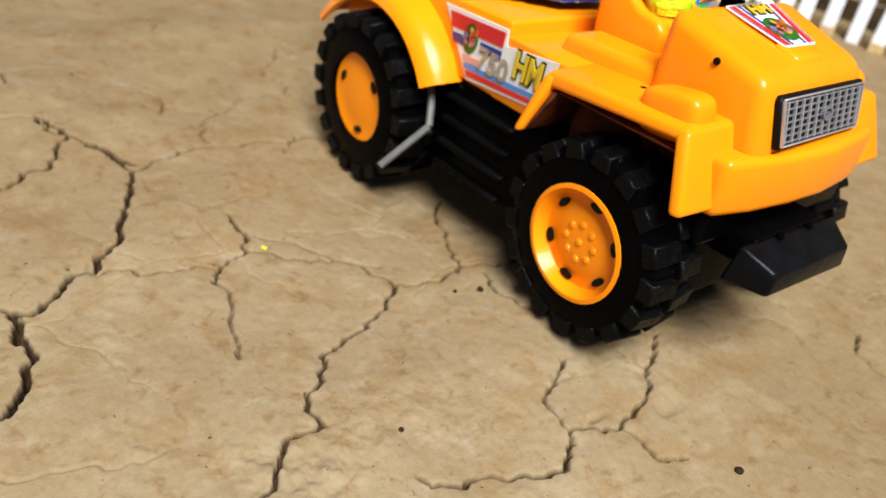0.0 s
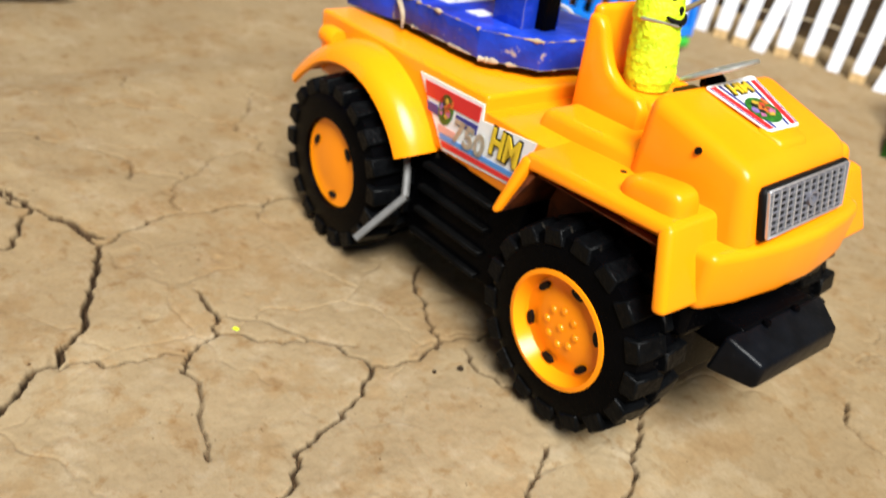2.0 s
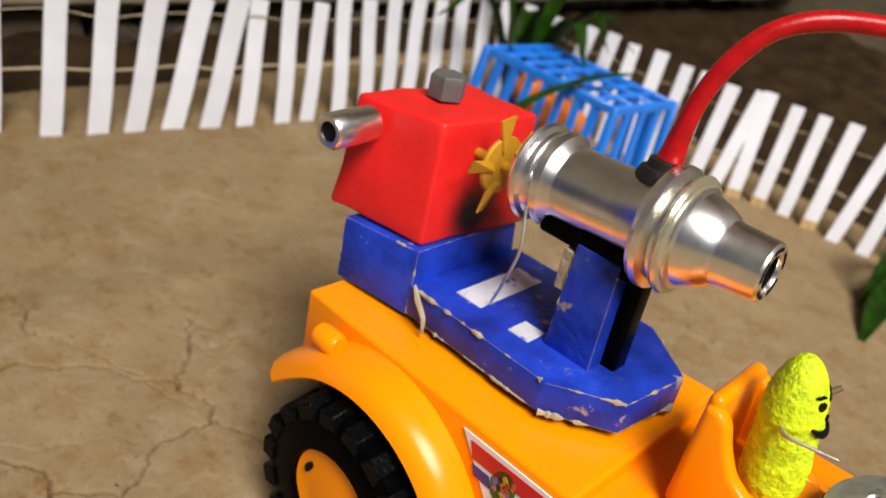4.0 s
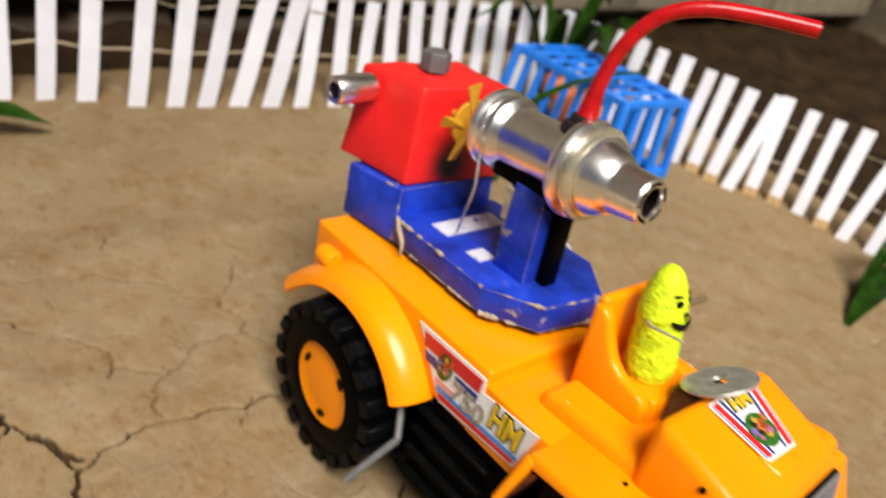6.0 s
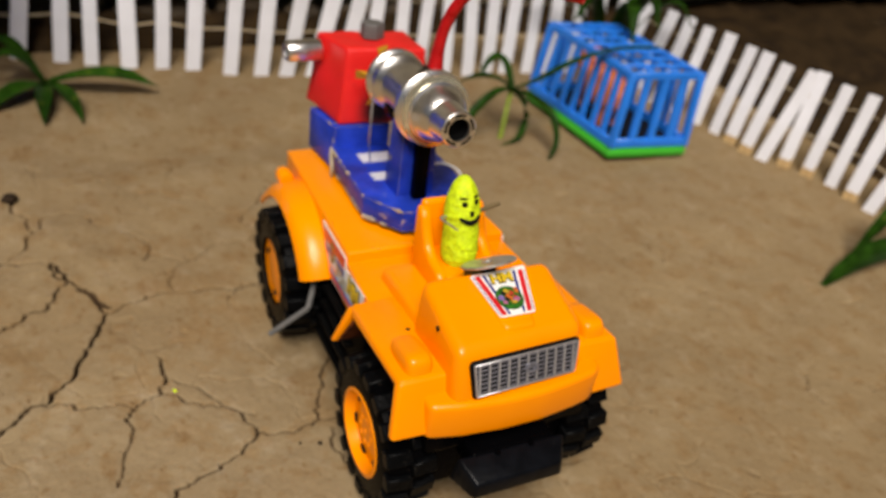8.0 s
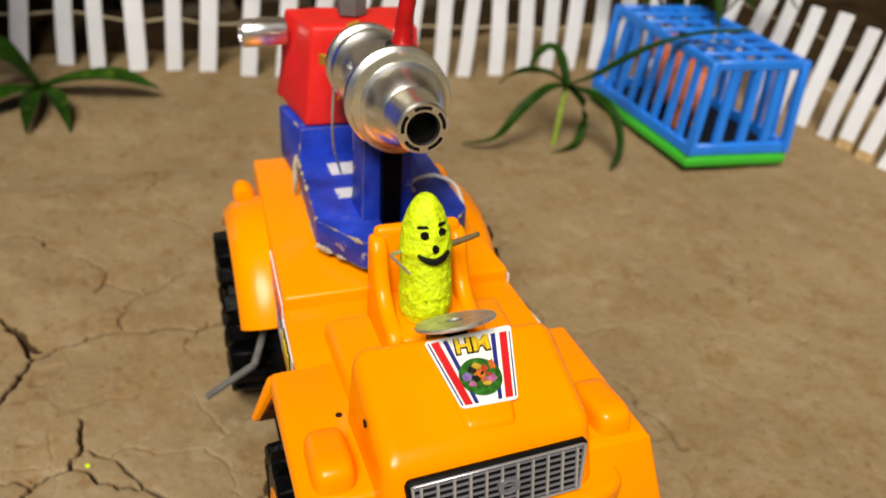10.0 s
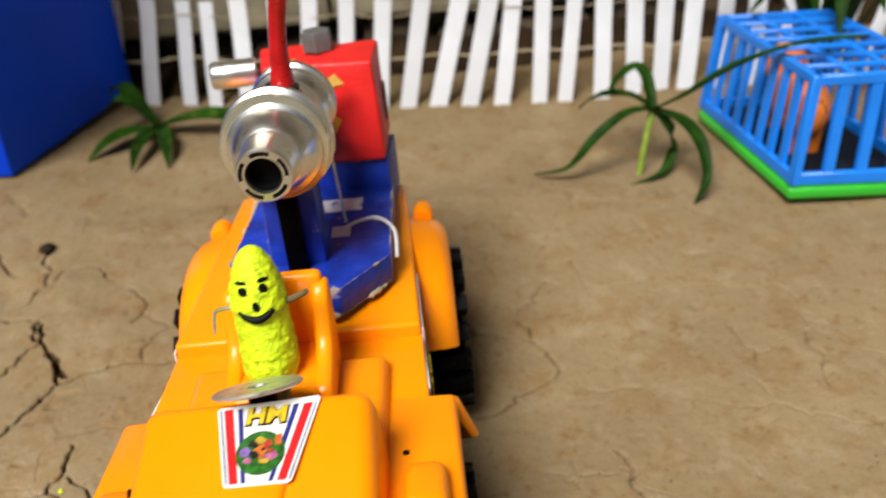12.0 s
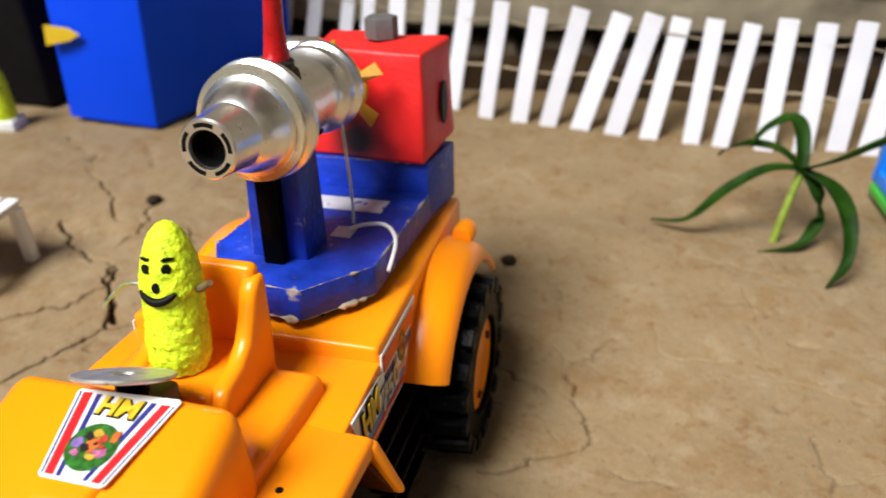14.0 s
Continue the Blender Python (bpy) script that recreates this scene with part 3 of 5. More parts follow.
def soil_bed(x0, x1, y0, y1, label, seed):
    """A low uneven spread of loose soil."""
    bm = bmesh.new()
    nx, ny = int((x1 - x0) / 0.012), int((y1 - y0) / 0.012)
    grid = []
    for i in range(nx + 1):
        line = []
        for j in range(ny + 1):
            x, y = x0 + (x1 - x0) * i / nx, y0 + (y1 - y0) * j / ny
            edge = min(i, nx - i, j, ny - j)
            z = 0.011 * min(1, edge / 3) + 0.012 * noise.fractal(Vector((x * 14 + seed, y * 14, 0)), 0.8, 2.0, 5) * min(1, edge / 4) - (0.008 if edge == 0 else 0)
            line.append(bm.verts.new((x, y, z)))
        grid.append(line)
    for i in range(nx):
        for j in range(ny):
            bm.faces.new((grid[i][j], grid[i + 1][j], grid[i + 1][j + 1], grid[i][j + 1]))
    ob = new("soil_bed", mesh_of("soil_bed", bm, SOIL, 80))
    return tagged(ob, label, "soil", kind="structure")


soil = soil_bed(-0.66, 0.35, 0.0, 0.95, "dark loose soil beyond the side fence", 3)
soil.matrix_basis = Matrix(((1, 0, 0, 0), (0.24, 1, 0, 0.592), (0, 0, 1, 0), (0, 0, 0, 1)))
soil_bed(-0.69, -0.585, -1.0, 0.62, "dark loose soil along the foot of the wall", 8)


# ---- fence of white paper slats held by string ----
def picket_mesh(width, high):
    bm = block(-0.0012, 0.0012, -width / 2, width / 2, -0.006, high, 0.0006, 1)
    bmesh.ops.subdivide_edges(bm, edges=[e for e in bm.edges if abs(e.verts[0].co.z - e.verts[1].co.z) > 0.05], cuts=5)
    for v in bm.verts:
        v.co.x += 0.0012 * math.sin(v.co.z * 60)
    return mesh_of("picket", bm, PICKET)


PICKETS = [picket_mesh(w, h) for w, h in ((0.0155, 0.095), (0.0165, 0.097), (0.0148, 0.094), (0.016, 0.098))]


FOOT = mesh_of("foot", block(-0.0017, 0.0017, -0.0083, 0.0083, -0.005, 0.013, 0.0006, 1), material("peeled_tan_board", (0.46, 0.31, 0.14), 0.85, vary=0.25, scale=120, bump=0.4))


def fence(places, label, normal, back, tan=0.0, slim=0.92):
    """places: x, y of the foot and the lean of the top along the run, in mm. back: the lean away from the yard. slim: how narrow the slats are."""
    run = thing("picket_fence", label, "fence", group="picket fence")
    rng = random.Random(len(places))
    strings = ([], [])
    for i, (x, y, lean) in enumerate(places):
        x, y = x / 1000, y / 1000
        ob = new("picket", PICKETS[rng.randrange(4)])
        ob.parent = run
        turn = math.degrees(math.atan2(normal[1], normal[0]))
        ob.matrix_basis = pose(x, y, float(ground_height(x, y)), 0, 0, turn + rng.uniform(-5, 5)) @ pose(0, 0, 0, math.degrees(math.atan2(-lean, 100)), -math.degrees(math.atan(back)) + rng.uniform(-2, 2), 0) @ Matrix.Diagonal((1, slim * rng.uniform(0.94, 1.06), 1, 1))
        if rng.random() < tan:
            foot = new("foot", FOOT)
            foot.parent = ob
            tagged(foot, "peeled tan foot of the slat")
        for k, h in enumerate((0.036, 0.072)):
            strings[k].append(pose(x, y, 0, 0, 0, turn) @ Vector((-back * h - 0.003 - rng.uniform(0, 0.001), lean * h / 100, h + rng.uniform(-0.003, 0.003))))
    for line in strings:
        part("string", tube(line, 0.0010 if line is strings[0] else 0.0005, 6, 3), STRING, run, "thin tan string")
    return run


# foot x, foot y and the lean of the top along the run (mm)
BACK_FEET = [(-580, -231, 10), (-574, -200, 14), (-567, -163, 6), (-558, -137, 5), (-547, -104, 3), (-542, -74, 7), (-536, -46, 9), (-523, -12, 8), (-519, 18, 11), (-516, 43, 20), (-512, 70, 25),
             (-507, 98, 21), (-503, 126, 15), (-500, 159, 4), (-497, 181, 9), (-496, 213, 3), (-493, 240, 2), (-492, 263, 4), (-489, 284, 7), (-486, 311, 4), (-483, 338, 4), (-480, 365, 5), (-477, 391, 5)]
fence(BACK_FEET, "low fence of white paper slats along the stone wall", (1, -0.13), 0.22)
SIDE_FEET = [(-470, 408, -2), (-444, 416, 2), (-418, 424, 4), (-392, 434, 0), (-368, 444, -4), (-344, 452, -4), (-321, 460, -5), (-300, 463, -4), (-279, 465, 0), (-262, 473, 9), (-246, 488, -6),
             (-225, 499, -6), (-204, 512, -3), (-180, 512, 0), (-157, 513, 9), (-131, 520, 3), (-104, 530, 2), (-78, 540, 4), (-50, 548, 3)]
fence([(x - 3, y - 6, lean) for x, y, lean in SIDE_FEET], "low fence of white paper slats with tan stained feet", (0.42, -1), 0.25, 0.3, 0.78)

# ---- toy truck ----
TRUCK = pose(-0.10, 0, -0.007, 0, -5, 0)
truck = thing("toy_truck", "orange plastic toy truck with black wheels and stickers on the mud", "toy truck", TRUCK)


def mm(*values):
    return [v / 1000 for v in values]


def blk(x0, x1, y0, y1, z0, z1, bevel=0.0, segments=3, top=(0, 0, 0, 0)):
    return block(*mm(x0, x1, y0, y1, z0, z1), bevel / 1000, segments, mm(*top))


def hx(corners, bevel=0.0, segments=3):
    return hexa([mm(*c) for c in corners], bevel / 1000, segments)


# load bed, deck and bonnet of the orange shell
part("bed", solid(
    hx([(-108, -43, 72), (24, -47.1, 72), (24, 47.1, 72), (-108, 43, 72), (-108, -42.6, 103), (24, -46.9, 105), (24, 46.9, 105), (-108, 42.6, 103)], 1.8),
), ORANGE, truck)
part("deck", solid(
    hx([(18, -46.9, 72), (46, -47.8, 72), (46, 47.8, 72), (18, 46.9, 72), (18, -46.9, 99), (61, -48.3, 98.6), (61, 48.3, 98.6), (18, 46.9, 99)], 0.8),
    hx([(37, -36, 90), (90, -36, 90), (90, 36, 90), (37, 36, 90), (41, -34, 105.5), (90, -33, 105.5), (90, 33, 105.5), (41, 34, 105.5)], 3.2, 4),
), ORANGE, truck)
part("bonnet", solid(
    hx([(84, -37, 88), (134, -36, 88), (130, 35, 88), (84, 36, 88), (86, -35, 128.4), (128.4, -34.5, 116.2), (123.6, 33, 115.3), (86, 33, 128.2)], 5.5, 5),
    hx([(111, -10, 112), (122, -8, 108), (122, 8, 108), (111, 10, 112), (111, -10, 121.9), (121.5, -8, 118.9), (121.5, 8, 118.7), (111, 10, 121.7)], 2.4, 4),
), ORANGE, truck)


def dome(at, half, power):
    """A ball squared off towards a box; the lower the power, the squarer."""
    bm = bmesh.new()
    bmesh.ops.create_uvsphere(bm, u_segments=32, v_segments=20, radius=1)
    for v in bm.verts:
        v.co = Vector([half[k] * math.copysign(abs(v.co[k]) ** power, v.co[k]) for k in range(3)])
    return moved(bm, at)


def front_fender(s):
    """Flat wing over a front wheel, turned down in front and behind. s: -1 right, 1 left."""
    y = lambda v: s * v
    order = (lambda c: c) if s > 0 else (lambda c: [c[3], c[2], c[1], c[0], c[7], c[6], c[5], c[4]])
    slabs = [
        [(57, y(30), 93), (122, y(30), 96), (122, y(58), 96), (57, y(58), 92), (57, y(30), 98.8), (122, y(30), 101), (121, y(57), 100.5), (58, y(57), 98.4)],
        [(125, y(30), 74), (131, y(30), 74), (130.5, y(62.5), 75), (125.5, y(63), 74), (117, y(30), 101), (122, y(30), 101), (121.5, y(57.5), 100.5), (117, y(58.5), 98)],
        [(51, y(47), 74), (55, y(47), 74), (56, y(65), 74), (52, y(65), 74), (57, y(45), 97), (62, y(45), 97), (62, y(58), 97), (57, y(58), 97)],
    ]
    return solid(*[hx(order(c), 2.0, 4) for c in slabs])


lo, hi = (lambda v, w: min(s * v, s * w)), (lambda v, w: max(s * v, s * w))
for s in (-1, 1):
    fender = part("front_fender", front_fender(s), ORANGE, truck)
    lamp = dome(pose(0.1075, s * 0.0460, 0.0990, 0, -8, 0), (0.0122, 0.0068, 0.0086), 0.50)
    part("headlight", lamp, ORANGE, fender)
    # panels added under the wing; their dark colour stands for its shade
    part("arch_shade_panel", blk(56, 124, lo(36.2, 37.6), hi(36.2, 37.6), 56, 92.6, 0.4, 1), ARCH_SHADE, fender, "dark red-brown panel coloured as the arch's shade")
    part("arch_shade_panel", blk(64, 119.5, lo(37.8, 55.5), hi(37.8, 55.5), 91.0, 91.8, 0.2, 1), ARCH_SHADE, fender, "dark red-brown panel coloured as the arch's shade")
    part("arch_shade_panel", hx([(55.6, lo(37.8, 62), 75), (56.4, lo(37.8, 62), 75), (56.4, hi(37.8, 62), 75), (55.6, hi(37.8, 62), 75), (61.0, lo(37.8, 56.5), 91), (63.6, lo(37.8, 56.5), 91), (63.6, hi(37.8, 56.5), 91), (61.0, hi(37.8, 56.5), 91)], 0.2, 1), ARCH_SHADE, fender, "dark red-brown panel coloured as the arch's shade")


# bumper that bulges forward in the middle
def bumper():
    front = [(-46.5, 120), (-46.5, 131.2), (-30, 135), (-10, 137), (10, 137), (30, 134.4), (40, 132.4), (45.2, 128.4), (45.2, 120)]
    outline = [(y, x) for y, x in front] + [(45.2, 112), (-46.5, 112)]
    lift = lambda y, x, z: ((x + (z - 0.074) * 0.05), y, z)
    return prism([mm(a, b) for a, b in outline], lift, (0.0718, 0.0925), 0.0032, 4)


part("bumper", bumper(), ORANGE, truck)


def rear_fender(s):
    """Curved wing over a rear wheel, rounded towards its outer rim."""
    bm = bmesh.new()
    cx, cz, rings, steps = -55.8, 43, [], 24
    for k in range(steps + 1):
        a = radians(147 - k * (147 - 28) / steps)
        flare = 2.4 * max(0, 1 - k / 5) ** 2
        ring = []
        for dy, r in ((38, 57.5), (45, 58.6), (51.5, 58.2), (57, 56.4), (60.6, 53), (61.6, 49.6), (60.4, 48.4), (57, 52), (50, 55.2), (38, 55.2)):
            ring.append(bm.verts.new(mm(cx + (r + flare) * math.cos(a) - flare * 0.6, s * dy, cz + (r + flare * 0.3) * math.sin(a))))
        rings.append(ring)
    for a, b in zip(rings, rings[1:]):
        for i in range(10):
            j = (i + 1) % 10
            bm.faces.new((a[i], a[j], b[j], b[i]))
    bm.faces.new(rings[0])
    bm.faces.new(rings[-1])
    bmesh.ops.recalc_face_normals(bm, faces=bm.faces[:])
    return bm


for s in (-1, 1):
    fender = part("rear_fender", rear_fender(s), ORANGE, truck, angle=50)
    part("tail_lamp", moved(lathe([(0.5e-3, -6e-3), (4.5e-3, -5.4e-3), (5e-3, -3e-3), (5e-3, 4e-3), (4e-3, 5.6e-3), (0.4e-3, 6e-3)], "x", 20), pose(-0.084, s * 0.0505, 0.0965)), ORANGE, fender)

# driver's seat with low arms
seat = part("seat", blk(40, 74, -14, 14, 100, 116, 2.0), ORANGE, truck)
part("backrest", hx([(38, -17, 100), (46, -17, 100), (46, 17, 100), (38, 17, 100), (38.6, -16, 142.6), (43.4, -16, 142.6), (44.0, 16, 142.6), (38.6, 16, 142.6)], 3.0, 4), ORANGE, seat)
for y0, y1 in ((-18, -11.8), (11.8, 18)):
    part("armrest", prism([mm(*p) for p in ((39, 100), (72, 100), (72.5, 113), (69, 116.5), (60, 118), (54, 122), (50, 129), (47.5, 136), (44, 139.5), (39, 139.5))], lambda u, v, w: (u, w, v), mm(y0, y1), 0.0022, 3), ORANGE, seat)

# chassis, side steps and the front foot plate
part("chassis", blk(-98, 122, -36, 36, 30, 78, 3), BLACK, truck)
part("rear_beam", blk(-110, -97, -30, 30, 45, 80, 2), BLACK, truck)
part("axle_housing", blk(60, 118, -40, 40, 32, 60, 2), BLACK, truck)
part("front_beam", blk(96, 128, -44, 44, 58, 77, 3), BLACK, truck)
for s in (-1, 1):
    step = part("side_step", hx([(-16, lo(36, 50), 30), (50, lo(36, 50), 30), (50, hi(36, 50), 30), (-16, hi(36, 50), 30),
                                 (-18, lo(34, 44), 72), (52, lo(34, 44), 72), (52, hi(34, 44), 72), (-18, hi(34, 44), 72)], 2), BLACK, truck)
    for y, z in ((51.5, 31), (50.5, 41), (49.4, 51.5), (48.2, 62)):
        part("rib", blk(-9, 36, lo(44, y + 0.6), hi(44, y + 0.6), z, z + 2.4, 0.5, 1), RIB, step)
front_step = part("front_step", hx([(133, -33, 46), (149.5, -28, 46.5), (150.5, 19, 47.5), (135, 26, 49.5), (136, -31.5, 61.5), (150, -27.5, 56), (151, 16.5, 57.5), (138, 25, 62)], 1.8), SCUFFED, truck, "scuffed black plastic foot plate")
part("bracket", blk(112, 138, -24, 20, 50, 62, 1.5), BLACK, front_step)
for y in (-12, 6):
    part("stud", moved(lathe([(0.0001, 0), (0.0016, 0), (0.0013, 0.0012), (0.0001, 0.0014)], "z", 10), Matrix.Translation(mm(139, y, 61.4))), BLACK, front_step)


def wheel(name, radius, half, rim, at, side, lugs, holes, dish, sunk=False):
    """Lugged tyre with a dished orange rim; its outer face looks along side * y."""
    hub = thing(name, "", "", at)
    hub.parent = truck
    r, h = radius / 1000, half / 1000
    shape = [(rim / 1000, -h), (r * 0.80, -h), (r * 0.90, -h * 0.86), (r * 0.925, -h * 0.5), (r * 0.925, h * 0.5), (r * 0.90, h * 0.86), (r * 0.80, h), (rim / 1000 + 0.001, h), (rim / 1000, h * 0.7)]
    part("tyre", lathe(shape, "y", 56, ring=True), RUBBER, hub)
    swap = Matrix(((1, 0, 0, 0), (0, 0, 1, 0), (0, 1, 0, 0), (0, 0, 0, 1)))
    for sgn in (-1, 1):
        b = hexa([(r * 0.86, -0.0042, 0), (r * 0.86, 0.0042, 0), (r * 0.80, 0.0046, sgn * h * 1.04), (r * 0.80, -0.0046, sgn * h * 1.04),
                  (r, -0.0034, 0), (r, 0.0034, 0), (r * 0.965, 0.0038, sgn * h * 1.05), (r * 0.965, -0.0038, sgn * h * 1.05)], 0.0006, 1)
        b = moved(b, swap)
        bmesh.ops.recalc_face_normals(b, faces=b.faces[:])
        lug_mesh = mesh_of("tread_lug", b, LUG)
        for i in range(lugs):
            lug = new("tread_lug", lug_mesh)
            lug.parent = hub
            lug.matrix_basis = pose(0, 0, 0, 0, 360 * (i + 0.5 * (sgn > 0)) / lugs, 0)
    q = rim / 1000
    o = side * h
    face = [(q * 1.01, o * 0.4), (q * 1.01, o * 0.80), (q * 0.97, o * 0.86), (q * 0.90, o * 0.84), (q * 0.62, o * 0.83), (q * 0.52, o * 0.85), (0, o * 0.86)] if sunk else [(q * 1.02, o * 0.6), (q * 1.03, o * 1.04), (q * 0.95, o * 1.06), (q * 0.88, o * (dish + 0.2)), (q * 0.83, o * dish), (q * 0.60, o * (dish + 0.02)), (q * 0.54, o * (dish + 0.10)), (q * 0.18, o * (dish + 0.14)), (0, o * (dish + 0.14))]
    disc = part("rim", lathe(face, "y", 40), ORANGE, hub)
    for i in range(holes):
        a = 2 * math.pi * (i + 0.3) / holes
        part("rim_slot", moved(lathe([(0.0001, side * -0.001), (0.0016, side * -0.001), (0.0016, side * 0.0010), (0.0001, side * 0.0010)], "y", 12),
                               pose(q * 0.73 * math.cos(a), o * (dish + 0.02), q * 0.73 * math.sin(a), 0, -math.degrees(a), 0) @ Matrix.Diagonal((0.9, 1, 1.8, 1))), INK, disc, "dark slot")
    if not sunk:
        boss = mesh_of("rim_boss", lathe([(0.0001, 0), (0.0016, 0), (0.0013, side * 0.0006), (0.0001, side * 0.0009)], "y", 10), ORANGE)
        for i in range(9):
            knob = new("rim_boss", boss)
            knob.parent = disc
            a = 2 * math.pi * i / 8
            knob.matrix_basis = pose(q * 0.32 * math.cos(a), o * (dish + 0.125), q * 0.32 * math.sin(a)) if i < 8 else pose(0, o * (dish + 0.14), 0)
    return hub


for s in (-1, 1):
    wheel("front_wheel", 39, 12, 22, pose(0.0905, s * 0.0485, 0.0438), s, 17, 6, 0.62)
    wheel("rear_wheel", 40.8, 15, 21.5, pose(-0.0558, s * 0.0515, 0.0462), s, 18, 3, 0.82, True)

# grille on the bonnet's front
GRILL = Matrix.Translation(mm(130.0, 0.5, 102.2)) @ pose(0, 0, 0, -1.5, 0, 4) @ Matrix(((0.0, -0.24, 0.97, 0), (1, 0, 0, 0), (0, 0.97, 0.24, 0), (0, 0, 0, 1)))
grille = part("grille", moved(prism([mm(*p) for p in ((-27.5, -8.8), (27.5, -8.8), (29.8, 7), (28.6, 8.8), (-28.6, 8.8), (-29.8, 7))], lambda u, v, w: (u, v, w), (-0.0015, 0.0010), 0.0005, 1), GRILL), INK, truck, "silver grille on a black plate")
for i in range(7):
    v = -6.4 + i * 2.13
    part("grille_bar", moved(blk(-26.0 - 1.4 * (i / 6), 26.0 + 1.4 * (i / 6), v - 0.27, v + 0.27, 0.9, 1.6), GRILL), LOUVRE, grille)
for i in range(11):
    u = -25.5 + i * 5.1
    part("grille_bar", moved(blk(u - 0.40, u + 0.40, -6.8, 6.8, 0.9, 1.8), GRILL), GRILLE, grille)
part("emblem", moved(solid(lathe([(0.0018, 0.0010), (0.0030, 0.0010), (0.0030, 0.0024), (0.0018, 0.0024)], "z", 20, ring=True)), GRILL @ Matrix.Translation((0.002, 0, 0)) @ Matrix.Diagonal((1.2, 0.85, 1, 1))), LOUVRE, grille, "small silver ring")

frame_bars = [(-26.8, -8.0, 26.8, -7.4), (-28.0, 7.2, 28.0, 7.8)]
for x0, y0, x1, y1 in frame_bars:
    part("grille_rim", moved(blk(x0, x1, y0, y1, 0.9, 1.9, 0.2, 1), GRILL), GRILLE, grille)
for k in (-1, 1):
    part("grille_rim", moved(hx(sorted([(k * 26.2, -7.6, 0.9), (k * 27.0, -7.6, 0.9), (k * 28.6, 7.4, 0.9), (k * 27.8, 7.4, 0.9)], key=lambda c: (c[1], c[0] * (1 if c[1] < 0 else -1))) + sorted([(k * 26.2, -7.6, 1.9), (k * 27.0, -7.6, 1.9), (k * 28.6, 7.4, 1.9), (k * 27.8, 7.4, 1.9)], key=lambda c: (c[1], c[0] * (1 if c[1] < 0 else -1)))), GRILL), GRILLE, grille)

# stickers
slope = 16.2
HOOD = pose(0.1029, 0.0004, 0.12385, 0, slope, 0) @ pose(0, 0, 0, 0, 0, 90)
hood_sticker = part("hood_sticker", moved(prism([mm(*p) for p in ((-12.5, 12), (-11.7, 12.8), (16.5, 14.3), (17.3, 13.4), (10.4, -12), (9.4, -12.8), (-7.2, -12.8), (-8.2, -12))], lambda u, v, w: (u, v, w), (0, 0.0004)), HOOD), PAPER, truck, "white sticker with red and blue stripes")
for (a, b, c, d), mat in (((-10.6, -8.0, -6.6, -4.2), STRIPE_RED), ((-6.6, -5.2, -3.4, -2.2), STRIPE_BLUE), ((12.6, 15.2, 6.4, 8.8), STRIPE_RED), ((9.6, 11.2, 4.0, 5.2), STRIPE_BLUE), ((-11.7, -11.3, -7.6, -7.2), STRIPE_BLUE), ((15.9, 16.3, 9.5, 9.9), STRIPE_BLUE)):
    part("stripe", moved(prism([mm(*p) for p in ((a, 11.8), (b, 12.0), (d, -11.8), (c, -11.8))], lambda u, v, w: (u, v, w), (0.0003, 0.0006)), HOOD), mat, hood_sticker)
part("lettering", moved(lettering("HM", 0.0068, bold=0.0002), HOOD @ Matrix.Translation((0.0022, 0.0085, 0.0009)) @ Matrix(((1.15, 0.12, 0, 0), (0, 1.08, 0, 0), (0, 0, 1, 0), (0, 0, 0, 1)))), LETTER, hood_sticker, "yellow capital letters")
part("lettering", moved(lettering("HM", 0.0068, bold=0.0005), HOOD @ Matrix.Translation((0.0022, 0.0085, 0.0005)) @ Matrix(((1.15, 0.12, 0, 0), (0, 1.08, 0, 0), (0, 0, 1, 0), (0, 0, 0, 1)))), INK, hood_sticker, "black outline of the letters")


def picture(at, radius, parent):
    """A round green picture crowded with plain patches of colour."""
    disc = part("picture", moved(lathe([(0.0001, 0.0003), (radius, 0.0003), (radius, 0.0007), (0.0001, 0.0007)], "z", 32), at), EMBLEM, parent, "round green picture with bright patches")
    rng = random.Random(11)
    for k, (u, v, w, h) in enumerate(((0.0, 0.05, 0.34, 0.36), (0.5, -0.2, 0.34, 0.26), (-0.62, 0.1, 0.30, 0.30), (0.0, 0.52, 0.26, 0.22), (-0.25, -0.1, 0.22, 0.2), (0.3, 0.35, 0.24, 0.22),
                                       (0.72, 0.52, 0.22, 0.34), (-0.3, 0.38, 0.24, 0.2), (0.18, -0.42, 0.3, 0.16), (-0.5, -0.35, 0.2, 0.16), (0.12, 0.12, 0.1, 0.1), (0.42, 0.02, 0.16, 0.12))):
        ring = [(1 + 0.3 * rng.uniform(-1, 1)) for _ in range(11)]
        shape = [(radius * (u + 0.82 * w * c * math.cos(6.2832 * i / 11)), radius * (v + 0.82 * h * c * math.sin(6.2832 * i / 11))) for i, c in enumerate(ring)]
        part("patch", moved(prism(shape, lambda a, b, c: (a, b, c), (0.0006, 0.0008 + 0.00002 * k)), at), PATCHES[(0, 1, 2, 3, 4, 5, 0, 4, 3, 1, 4, 5)[k]], disc)
    return disc


